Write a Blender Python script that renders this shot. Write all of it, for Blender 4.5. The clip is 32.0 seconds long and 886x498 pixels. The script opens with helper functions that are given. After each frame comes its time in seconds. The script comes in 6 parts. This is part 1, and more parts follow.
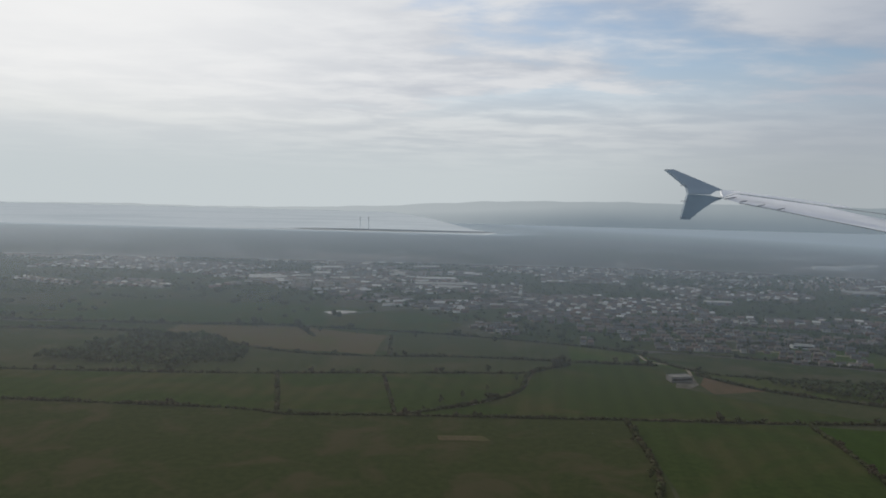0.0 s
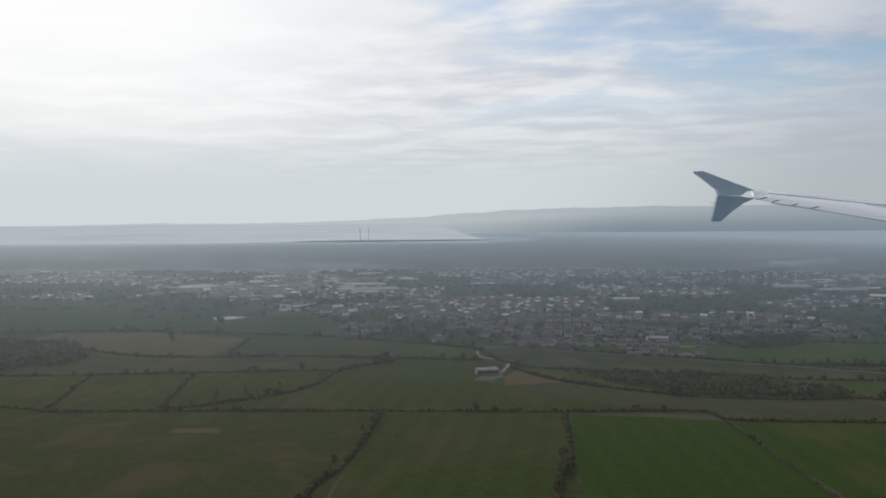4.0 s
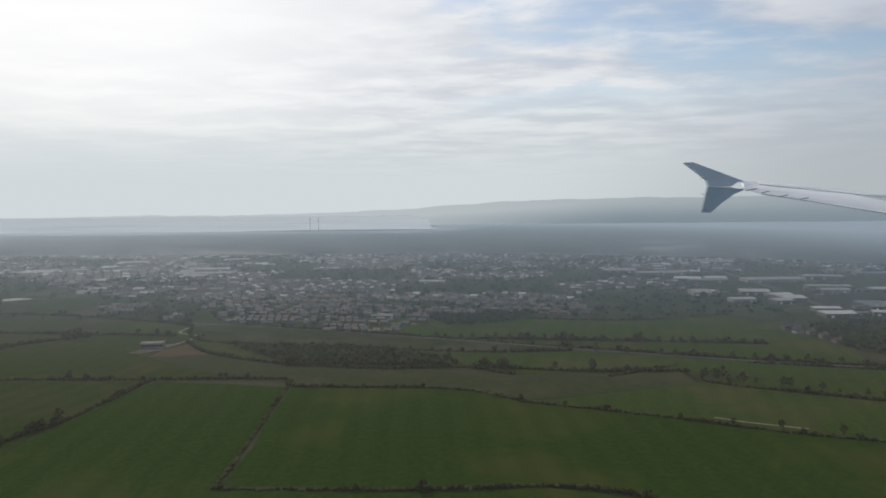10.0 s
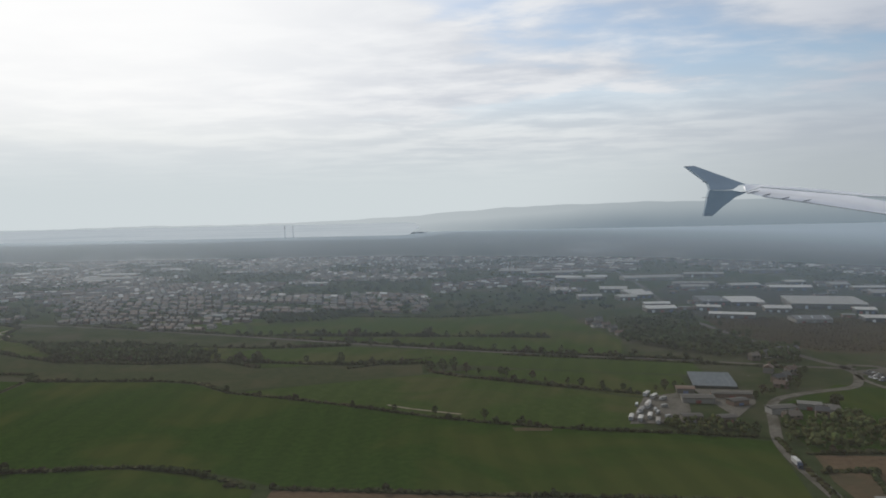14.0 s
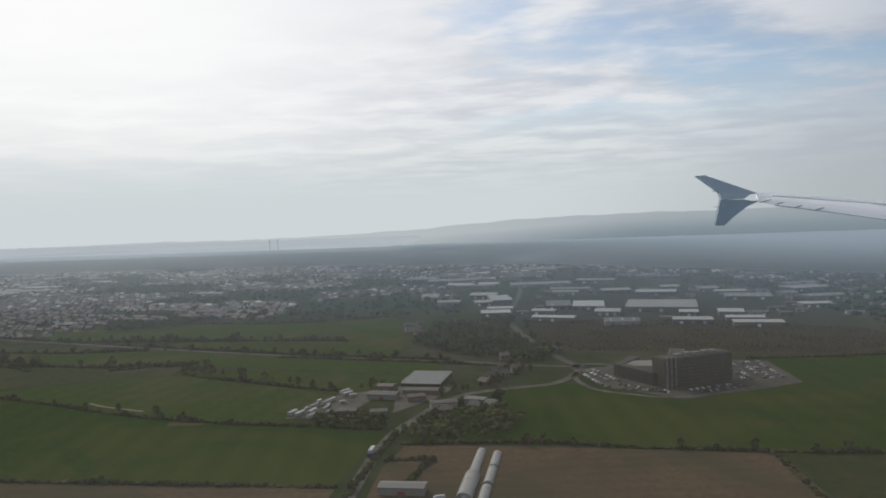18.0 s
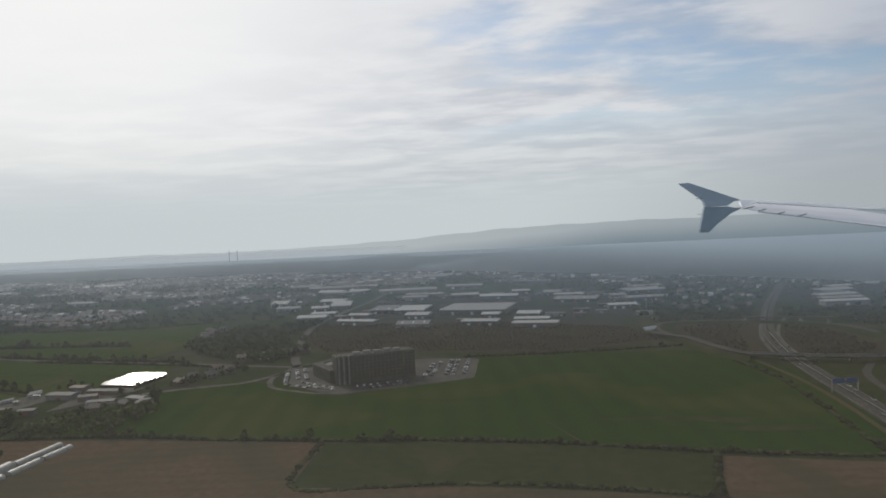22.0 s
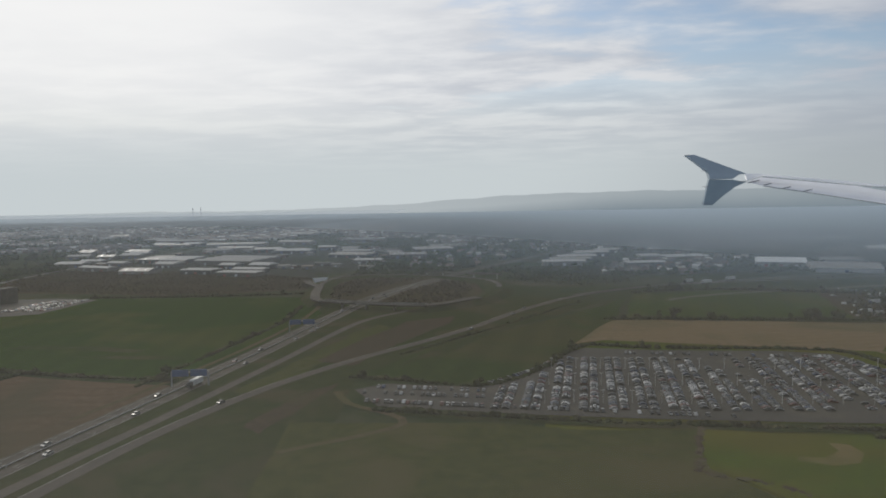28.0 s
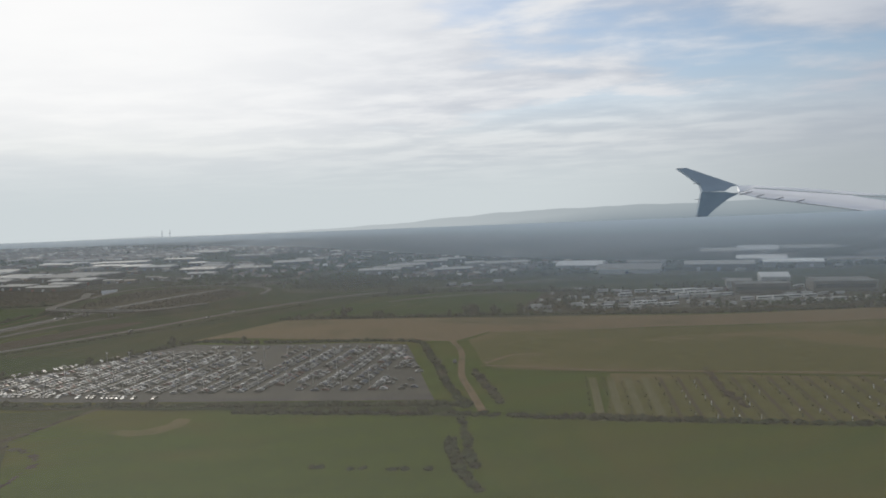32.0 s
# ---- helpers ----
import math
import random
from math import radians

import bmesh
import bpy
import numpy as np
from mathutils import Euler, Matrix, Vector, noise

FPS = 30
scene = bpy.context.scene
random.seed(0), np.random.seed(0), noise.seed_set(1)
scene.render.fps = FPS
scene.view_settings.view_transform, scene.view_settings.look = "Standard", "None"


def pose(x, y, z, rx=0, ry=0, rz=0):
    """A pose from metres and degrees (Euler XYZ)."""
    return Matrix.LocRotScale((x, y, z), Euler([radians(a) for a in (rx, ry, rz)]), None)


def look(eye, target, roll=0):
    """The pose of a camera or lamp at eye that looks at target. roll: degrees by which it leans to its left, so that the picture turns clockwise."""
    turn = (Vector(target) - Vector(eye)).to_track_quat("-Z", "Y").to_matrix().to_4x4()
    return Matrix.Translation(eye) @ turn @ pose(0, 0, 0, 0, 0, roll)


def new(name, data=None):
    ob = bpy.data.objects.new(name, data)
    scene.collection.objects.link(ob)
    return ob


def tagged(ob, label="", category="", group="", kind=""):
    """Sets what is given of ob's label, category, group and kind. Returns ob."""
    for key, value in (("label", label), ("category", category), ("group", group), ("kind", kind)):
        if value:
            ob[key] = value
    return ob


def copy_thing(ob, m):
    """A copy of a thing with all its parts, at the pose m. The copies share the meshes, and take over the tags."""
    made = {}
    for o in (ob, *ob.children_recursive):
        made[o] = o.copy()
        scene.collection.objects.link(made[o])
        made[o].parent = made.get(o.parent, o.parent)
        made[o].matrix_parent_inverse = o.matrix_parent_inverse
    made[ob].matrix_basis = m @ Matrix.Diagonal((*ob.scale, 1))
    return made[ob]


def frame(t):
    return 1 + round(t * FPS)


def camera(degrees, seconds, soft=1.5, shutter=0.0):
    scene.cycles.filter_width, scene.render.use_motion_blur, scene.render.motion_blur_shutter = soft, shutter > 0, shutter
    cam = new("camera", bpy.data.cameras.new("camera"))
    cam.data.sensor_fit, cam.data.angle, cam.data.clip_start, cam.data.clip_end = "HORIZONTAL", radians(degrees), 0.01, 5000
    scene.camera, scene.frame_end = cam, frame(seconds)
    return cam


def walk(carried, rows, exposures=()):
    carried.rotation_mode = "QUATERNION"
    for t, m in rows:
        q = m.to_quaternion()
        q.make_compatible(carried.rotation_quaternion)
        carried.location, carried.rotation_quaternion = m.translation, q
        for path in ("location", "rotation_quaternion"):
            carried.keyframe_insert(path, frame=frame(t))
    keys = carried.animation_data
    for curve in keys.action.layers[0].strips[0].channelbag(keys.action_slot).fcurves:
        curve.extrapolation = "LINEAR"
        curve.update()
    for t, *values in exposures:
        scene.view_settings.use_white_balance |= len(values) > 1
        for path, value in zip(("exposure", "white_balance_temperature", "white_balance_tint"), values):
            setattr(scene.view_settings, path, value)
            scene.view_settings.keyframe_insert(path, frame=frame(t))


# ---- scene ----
# The whole view is built at one tenth: K turns true metres into the model's.
K = 0.1


def view(x, y, z, yaw, pitch, roll):
    return pose(x, y, z, 90 + pitch, 0, yaw) @ pose(0, 0, 0, 0, 0, roll)


cam = camera(64.0, 32.0, soft=1.8)
PATH = [
    (0, 0.00, -0.00, 20.23, 0.83, -3.92, 1.45),
    (0.5, 3.32, -0.03, 20.08, 1.31, -3.73, 1.17),
    (1, 6.65, -0.06, 19.93, 1.84, -3.89, 0.97),
    (1.5, 9.97, -0.09, 19.77, 2.35, -4.37, 0.78),
    (2, 13.29, -0.11, 19.62, 2.76, -4.09, 0.49),
    (2.5, 16.60, -0.14, 19.47, 3.12, -3.77, 0.15),
    (3, 19.92, -0.16, 19.31, 3.34, -3.80, -0.12),
    (3.5, 23.23, -0.19, 19.15, 3.41, -3.04, -0.32),
    (5.5, 36.46, -0.27, 18.50, 3.50, -3.35, -0.84),
    (6, 39.77, -0.29, 18.34, 3.59, -3.40, -0.89),
    (6.5, 43.07, -0.31, 18.17, 3.61, -3.51, -0.89),
    (7, 46.37, -0.33, 18.00, 3.58, -3.14, -0.87),
    (7.5, 49.67, -0.34, 17.83, 3.55, -3.37, -0.84),
    (8, 52.96, -0.36, 17.66, 3.54, -3.59, -0.86),
    (8.5, 56.26, -0.37, 17.49, 3.49, -3.09, -0.85),
    (9, 59.55, -0.39, 17.32, 3.37, -2.80, -0.73),
    (9.5, 62.84, -0.40, 17.14, 3.24, -3.10, -0.62),
    (10, 66.13, -0.41, 16.97, 3.19, -3.74, -0.59),
    (10.5, 69.42, -0.42, 16.79, 3.23, -4.00, -0.56),
    (11, 72.70, -0.43, 16.61, 3.35, -4.02, -0.55),
    (11.5, 75.98, -0.44, 16.43, 3.47, -3.62, -0.65),
    (12, 79.27, -0.45, 16.24, 3.56, -3.49, -0.80),
    (12.5, 82.54, -0.46, 16.06, 3.67, -3.10, -0.94),
    (13, 85.82, -0.46, 15.88, 3.75, -3.44, -1.13),
    (13.5, 89.10, -0.47, 15.69, 3.75, -3.43, -1.29),
    (14, 92.37, -0.47, 15.50, 3.64, -3.17, -1.32),
    (14.5, 95.64, -0.48, 15.31, 3.46, -2.63, -1.29),
    (16.5, 108.71, -0.48, 14.54, 3.83, -3.66, -1.54),
    (17, 111.97, -0.48, 14.34, 4.21, -2.99, -1.87),
    (17.5, 115.23, -0.48, 14.14, 4.57, -3.14, -1.97),
    (18, 118.49, -0.47, 13.94, 4.79, -2.10, -2.00),
    (18.5, 121.75, -0.47, 13.74, 4.79, -1.77, -2.10),
    (19, 125.00, -0.46, 13.54, 4.64, -1.63, -2.18),
    (19.5, 128.25, -0.46, 13.34, 4.39, -1.64, -2.12),
    (20, 131.51, -0.45, 13.13, 4.11, -1.44, -2.11),
    (20.5, 134.75, -0.44, 12.92, 3.93, -1.35, -2.26),
    (21, 138.00, -0.43, 12.72, 3.92, -1.89, -2.42),
    (21.5, 141.25, -0.42, 12.51, 3.96, -1.63, -2.50),
    (22, 144.49, -0.41, 12.30, 3.98, -1.32, -2.62),
    (22.5, 147.73, -0.40, 12.08, 4.02, -1.16, -2.87),
    (23, 150.97, -0.39, 11.87, 4.05, -2.01, -2.92),
    (23.5, 154.21, -0.37, 11.65, 4.11, -2.26, -2.62),
    (24, 157.44, -0.36, 11.44, 4.28, -2.93, -2.30),
    (24.5, 160.68, -0.34, 11.22, 4.51, -3.61, -2.13),
    (25, 163.91, -0.33, 11.00, 4.73, -4.32, -1.96),
    (25.5, 167.14, -0.31, 10.78, 4.98, -3.99, -1.68),
    (27.5, 180.04, -0.23, 9.88, 4.57, -3.12, -1.19),
    (28, 183.26, -0.21, 9.65, 4.66, -4.09, -0.98),
    (28.5, 186.48, -0.19, 9.42, 4.81, -4.87, -0.95),
    (29, 189.70, -0.16, 9.19, 4.91, -5.71, -0.94),
    (29.5, 192.91, -0.14, 8.96, 4.95, -5.68, -1.01),
    (30, 196.13, -0.11, 8.73, 4.94, -4.26, -1.26),
    (30.5, 199.34, -0.09, 8.49, 4.94, -4.19, -1.52),
    (31, 202.55, -0.06, 8.25, 4.90, -3.94, -1.70),
    (31.5, 205.76, -0.03, 8.02, 4.73, -2.71, -1.91),
    (32, 208.96, -0.00, 7.78, 4.54, -2.60, -2.25),
]
walk(cam, [(t, view(*p)) for t, *p in PATH],
     exposures=[(0, -0.13), (3.5, 0.03), (7, 0.05), (17, 0.02), (22, -0.12), (25, -0.13), (28, -0.11), (32, 0.0)])

# ---- light: a high sun behind thin cloud, ahead of the camera and to its left ----
SUN_AZ, SUN_EL = -33.0, 33.0
sun_dir = Vector((math.sin(radians(SUN_AZ)) * math.cos(radians(SUN_EL)),
                  math.cos(radians(SUN_AZ)) * math.cos(radians(SUN_EL)), math.sin(radians(SUN_EL))))
lamp = bpy.data.lights.new("sun", "SUN")
lamp.energy, lamp.angle, lamp.color = 2.2, radians(4), (1.0, 0.94, 0.84)
sun = new("sun", lamp)
sun.matrix_world = look((0, 0, 900), Vector((0, 0, 900)) - sun_dir)


class Nodes:
    """Short hand for node trees."""

    def __init__(self, tree):
        self.tree = tree
        tree.nodes.clear()

    def add(self, kind, **values):
        node = self.tree.nodes.new(kind)
        for key, value in values.items():
            setattr(node, key, value)
        return node

    def link(self, a, b):
        self.tree.links.new(a, b)

    def put(self, socket, value):
        if isinstance(value, bpy.types.NodeSocket):
            self.link(value, socket)
        else:
            socket.default_value = value

    def math(self, op, a, b=0.0, clamp=False):
        node = self.add("ShaderNodeMath", operation=op, use_clamp=clamp)
        self.put(node.inputs[0], a)
        self.put(node.inputs[1], b)
        return node.outputs[0]

    def noise(self, vector, scale, detail=4.0, rough=0.55, distort=0.0):
        node = self.add("ShaderNodeTexNoise")
        self.put(node.inputs["Vector"], vector)
        node.inputs["Scale"].default_value = scale
        node.inputs["Detail"].default_value = detail
        node.inputs["Roughness"].default_value = rough
        node.inputs["Distortion"].default_value = distort
        return node.outputs[0]

    def ramp(self, value, low, high):
        """0 below low, 1 above high."""
        node = self.add("ShaderNodeMapRange", clamp=True, interpolation_type="SMOOTHSTEP")
        self.put(node.inputs[0], value)
        node.inputs[1].default_value, node.inputs[2].default_value = low, high
        return node.outputs[0]

    def mix(self, factor, a, b):
        node = self.add("ShaderNodeMix", data_type="RGBA")
        self.put(node.inputs[0], factor)
        for socket, value in ((node.inputs[6], a), (node.inputs[7], b)):
            self.put(socket, value if isinstance(value, bpy.types.NodeSocket) else (*value, 1))
        return node.outputs[2]


world = bpy.data.worlds.new("world")
scene.world = world
world.use_nodes = True
n = Nodes(world.node_tree)
way = n.add("ShaderNodeTexCoord").outputs["Generated"]
split = n.add("ShaderNodeSeparateXYZ")
n.link(way, split.inputs[0])
dx, dy, dz = split.outputs
# the cloud deck is a flat layer, so it crowds together towards the horizon
deep = n.math("ADD", n.math("MAXIMUM", dz, 0.0), 0.07)
flat = n.add("ShaderNodeCombineXYZ")
n.link(n.math("DIVIDE", dx, deep), flat.inputs[0])
n.link(n.math("DIVIDE", dy, deep), flat.inputs[1])
stretch = n.add("ShaderNodeMapping")
n.link(flat.outputs[0], stretch.inputs[0])
stretch.inputs["Location"].default_value = (2.1, 0.7, 0)
stretch.inputs["Rotation"].default_value = (0, 0, radians(-12))
stretch.inputs["Scale"].default_value = (0.72, 1.0, 1)
broad = n.noise(stretch.outputs[0], 0.62, 3, 0.5, 0.15)
fine = n.noise(stretch.outputs[0], 2.0, 8, 0.56, 0.15)
cover = n.math("ADD", n.math("MULTIPLY", broad, 0.62), n.math("MULTIPLY", fine, 0.38))
toward = n.add("ShaderNodeVectorMath", operation="DOT_PRODUCT")
n.link(way, toward.inputs[0])
toward.inputs[1].default_value = sun_dir
glow = n.ramp(toward.outputs["Value"], 0.74, 0.99)
dim = n.ramp(toward.outputs["Value"], 0.72, 0.42)
# blue openings in the deck: one well up and straight ahead, one low and to the right
def opening_at(centre, size, low, high):
    gap_at = n.add("ShaderNodeVectorMath", operation="SUBTRACT")
    n.link(way, gap_at.inputs[0])
    gap_at.inputs[1].default_value = centre
    gap_size = n.add("ShaderNodeVectorMath", operation="MULTIPLY")
    n.link(gap_at.outputs[0], gap_size.inputs[0])
    gap_size.inputs[1].default_value = size
    gap_far = n.add("ShaderNodeVectorMath", operation="LENGTH")
    n.link(gap_size.outputs[0], gap_far.inputs[0])
    return n.ramp(n.math("ADD", gap_far.outputs["Value"], n.math("MULTIPLY", fine, 0.9)), high, low)


opening = n.math("MAXIMUM", opening_at((-0.01, 0.95, 0.275), (5.0, 1.0, 15.0), 0.55, 1.35), n.math("MULTIPLY", opening_at((0.15, 0.97, 0.14), (6.0, 1.0, 24.0), 0.5, 1.3), 0.7))
cover = n.math("SUBTRACT", n.math("ADD", cover, n.math("MULTIPLY", glow, 0.22)), n.math("MULTIPLY", opening, 0.14))
sky = n.add("ShaderNodeTexSky", sky_type="NISHITA", sun_disc=False, sun_elevation=radians(SUN_EL), sun_rotation=radians(SUN_AZ))
sky_light = n.add("ShaderNodeBackground")
n.link(sky.outputs[0], sky_light.inputs[0])
sky_light.inputs[1].default_value = 0.10
shade = n.mix(n.ramp(fine, 0.36, 0.66), (0.53, 0.56, 0.62), (0.78, 0.79, 0.81))
shade = n.mix(n.math("MULTIPLY", dim, 0.75), shade, (0.36, 0.41, 0.50))
shade = n.mix(glow, shade, (0.96, 0.96, 0.955))
low_air = n.mix(n.math("MULTIPLY", dim, 0.8), (0.61, 0.665, 0.685), (0.385, 0.425, 0.452))
shade = n.mix(n.ramp(dz, 0.16, 0.02), shade, low_air)
cloud_light = n.add("ShaderNodeBackground")
n.link(shade, cloud_light.inputs[0])
mixed = n.add("ShaderNodeMixShader")
n.link(n.math("MAXIMUM", n.math("MULTIPLY", n.ramp(cover, 0.39, 0.55), 0.93), n.ramp(dz, 0.21, 0.08)), mixed.inputs[0])
n.link(sky_light.outputs[0], mixed.inputs[1])
n.link(cloud_light.outputs[0], mixed.inputs[2])
out = n.add("ShaderNodeOutputWorld")
n.link(mixed.outputs[0], out.inputs[0])


# ---- materials ----
def surface(name, a, b, size, rough=0.9, c=None, c_size=None, metal=0.0, bump=0.0, random_tint=0.0, island=0.0, stripes=None, spec=0.3):
    """Two tones mixed by noise of that true size in metres, a third in broad patches; bump in true metres;
    stripes: (true spacing, angle in degrees, strength) of drill or mowing lines."""
    mat = bpy.data.materials.new(name)
    mat.use_nodes = True
    m = Nodes(mat.node_tree)
    place = m.add("ShaderNodeNewGeometry").outputs["Position"]
    small = m.noise(place, 1 / (size * K), 5, 0.65)
    colour = m.mix(m.ramp(small, 0.32, 0.68), a, b)
    if c:
        wide = m.noise(place, 1 / ((c_size or size * 9) * K), 4, 0.6, 0.6)
        colour = m.mix(m.ramp(wide, 0.46, 0.66), colour, c)
    if stripes:
        spacing, angle, strength = stripes
        turn = m.add("ShaderNodeVectorRotate", rotation_type="Z_AXIS")
        m.link(place, turn.inputs["Vector"])
        turn.inputs["Angle"].default_value = radians(angle)
        wave = m.add("ShaderNodeTexWave", wave_type="BANDS", bands_direction="X")
        m.link(turn.outputs[0], wave.inputs["Vector"])
        wave.inputs["Scale"].default_value = 0.314 / (spacing * K)
        wave.inputs["Distortion"].default_value = 0.8
        colour = m.mix(m.math("MULTIPLY", m.ramp(wave.outputs[1], 0.25, 0.8), strength), colour, tuple(v * 0.45 for v in a))
    if random_tint or island:
        source = m.add("ShaderNodeObjectInfo").outputs["Random"] if random_tint else m.add("ShaderNodeNewGeometry").outputs["Random Per Island"]
        hue = m.add("ShaderNodeHueSaturation")
        m.link(colour, hue.inputs["Color"])
        amount = random_tint or island
        m.link(m.math("ADD", m.math("MULTIPLY", source, 2 * amount), 1 - amount), hue.inputs["Value"])
        m.link(m.math("ADD", m.math("MULTIPLY", source, 0.06), 0.47), hue.inputs["Hue"])
        colour = hue.outputs[0]
    body = m.add("ShaderNodeBsdfPrincipled")
    m.put(body.inputs["Base Color"], colour)
    body.inputs["Metallic"].default_value = metal
    body.inputs["Specular IOR Level"].default_value = spec
    m.put(body.inputs["Roughness"], m.math("ADD", m.math("MULTIPLY", small, 0.16), rough - 0.08, True))
    if bump:
        relief = m.add("ShaderNodeBump")
        m.link(small, relief.inputs["Height"])
        relief.inputs["Distance"].default_value = bump * K
        m.link(relief.outputs[0], body.inputs["Normal"])
    end = m.add("ShaderNodeOutputMaterial")
    m.link(body.outputs[0], end.inputs[0])
    return mat


def palette(name, colours, rough=0.6, spec=0.4, metal=0.0, dirt=0.25, island=False):
    """One of several paints, picked by each object's (or each island's) own random number, with a little dirt."""
    mat = bpy.data.materials.new(name)
    mat.use_nodes = True
    m = Nodes(mat.node_tree)
    source = m.add("ShaderNodeNewGeometry").outputs["Random Per Island"] if island else m.add("ShaderNodeObjectInfo").outputs["Random"]
    steps = m.add("ShaderNodeValToRGB")
    m.link(source, steps.inputs[0])
    steps.color_ramp.interpolation = "CONSTANT"
    while len(steps.color_ramp.elements) < len(colours):
        steps.color_ramp.elements.new(1.0)
    for i, (element, colour) in enumerate(zip(steps.color_ramp.elements, colours)):
        element.position, element.color = i / len(colours), (*colour, 1)
    grime = m.noise(m.add("ShaderNodeNewGeometry").outputs["Position"], 1 / (2.5 * K), 5)
    colour = m.mix(m.math("MULTIPLY", m.ramp(grime, 0.45, 0.75), dirt), steps.outputs[0], (0.09, 0.085, 0.075))
    body = m.add("ShaderNodeBsdfPrincipled")
    m.link(colour, body.inputs["Base Color"])
    body.inputs["Roughness"].default_value, body.inputs["Metallic"].default_value = rough, metal
    body.inputs["Specular IOR Level"].default_value = spec
    end = m.add("ShaderNodeOutputMaterial")
    m.link(body.outputs[0], end.inputs[0])
    return mat


def haze_material(name, tone, reach, top=0.8, floor=0.0):
    """Haze and window glare painted on a thin veil that scatters light to both sides. It thickens with distance and
    eastward (true metres).
    """
    mat = bpy.data.materials.new(name)
    mat.use_nodes = True
    m = Nodes(mat.node_tree)
    xyz = m.add("ShaderNodeSeparateXYZ")
    m.link(m.add("ShaderNodeNewGeometry").outputs["Position"], xyz.inputs[0])
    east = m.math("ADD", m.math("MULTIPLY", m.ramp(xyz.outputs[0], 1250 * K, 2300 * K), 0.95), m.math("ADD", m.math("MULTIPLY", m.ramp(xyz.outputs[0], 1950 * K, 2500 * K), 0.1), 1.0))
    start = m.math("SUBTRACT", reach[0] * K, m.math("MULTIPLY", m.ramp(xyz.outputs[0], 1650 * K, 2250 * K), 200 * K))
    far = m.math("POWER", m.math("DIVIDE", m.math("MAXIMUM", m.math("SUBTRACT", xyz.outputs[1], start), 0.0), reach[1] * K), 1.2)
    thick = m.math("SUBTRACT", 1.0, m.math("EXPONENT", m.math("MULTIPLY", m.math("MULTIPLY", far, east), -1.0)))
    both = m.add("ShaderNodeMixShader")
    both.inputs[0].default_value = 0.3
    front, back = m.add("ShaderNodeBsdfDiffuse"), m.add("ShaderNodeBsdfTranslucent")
    # painted tint: brown window glare near by, haze bluer with depth
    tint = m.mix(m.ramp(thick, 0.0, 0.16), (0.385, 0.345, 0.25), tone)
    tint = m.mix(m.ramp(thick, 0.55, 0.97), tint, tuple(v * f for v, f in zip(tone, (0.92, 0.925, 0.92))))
    # brighter tint westward stands for glare on the sun's side
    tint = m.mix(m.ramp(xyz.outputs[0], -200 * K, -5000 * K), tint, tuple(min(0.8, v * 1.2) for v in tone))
    for node in (front, back):
        m.link(tint, node.inputs[0])
    m.link(front.outputs[0], both.inputs[1])
    m.link(back.outputs[0], both.inputs[2])
    # gloss in place of forward scattering: a broad sheen towards the sun
    sheen = m.add("ShaderNodeBsdfGlossy")
    sheen.inputs["Color"].default_value, sheen.inputs["Roughness"].default_value = (0.9, 0.94, 0.97, 1), 0.72
    air = m.add("ShaderNodeMixShader")
    air.inputs[0].default_value = 0.12
    m.link(both.outputs[0], air.inputs[1])
    m.link(sheen.outputs[0], air.inputs[2])
    clear = m.add("ShaderNodeBsdfTransparent")
    veil = m.add("ShaderNodeMixShader")
    # veil raised eastward to imitate glare on the window
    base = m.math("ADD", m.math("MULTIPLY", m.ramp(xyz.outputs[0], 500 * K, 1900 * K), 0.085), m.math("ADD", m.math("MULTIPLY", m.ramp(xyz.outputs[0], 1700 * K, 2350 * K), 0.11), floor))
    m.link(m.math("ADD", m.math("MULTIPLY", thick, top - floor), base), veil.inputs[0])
    m.link(clear.outputs[0], veil.inputs[1])
    m.link(air.outputs[0], veil.inputs[2])
    end = m.add("ShaderNodeOutputMaterial")
    m.link(veil.outputs[0], end.inputs[0])
    return mat


GRASS = surface("meadow_grass", (0.020, 0.034, 0.008), (0.030, 0.046, 0.012), 6, c=(0.042, 0.044, 0.017), c_size=120, stripes=(24, 8, 0.15), spec=0.0)
SCRUB = surface("scrub_ground", (0.036, 0.030, 0.020), (0.054, 0.043, 0.029), 4, c=(0.046, 0.042, 0.022), c_size=60, spec=0.0)
MEADOW = surface("open_meadow", (0.025, 0.044, 0.009), (0.037, 0.058, 0.014), 6, c=(0.048, 0.055, 0.019), c_size=110, stripes=(22, 12, 0.12), spec=0.0)
LUSH = surface("young_cereal", (0.015, 0.034, 0.004), (0.023, 0.046, 0.007), 5, c=(0.037, 0.048, 0.010), c_size=150, stripes=(24, -6, 0.14), spec=0.0)
MOSS = surface("mossy_pasture", (0.035, 0.041, 0.013), (0.049, 0.054, 0.018), 6, c=(0.060, 0.055, 0.024), c_size=70, spec=0.0)
SPRING = surface("spring_grass", (0.043, 0.064, 0.006), (0.057, 0.079, 0.010), 5, c=(0.076, 0.072, 0.014), c_size=130, stripes=(26, 70, 0.10), spec=0.0)
OLIVE = surface("rough_pasture", (0.022, 0.030, 0.010), (0.032, 0.040, 0.014), 7, c=(0.044, 0.041, 0.021), c_size=60, spec=0.0)
MUSTARD = surface("dry_grass", (0.072, 0.070, 0.022), (0.098, 0.090, 0.031), 6, c=(0.125, 0.098, 0.045), c_size=90, spec=0.0)
STRAW = surface("pale_straw", (0.098, 0.092, 0.044), (0.118, 0.110, 0.056), 3, c=(0.088, 0.084, 0.034), c_size=20, spec=0.0)
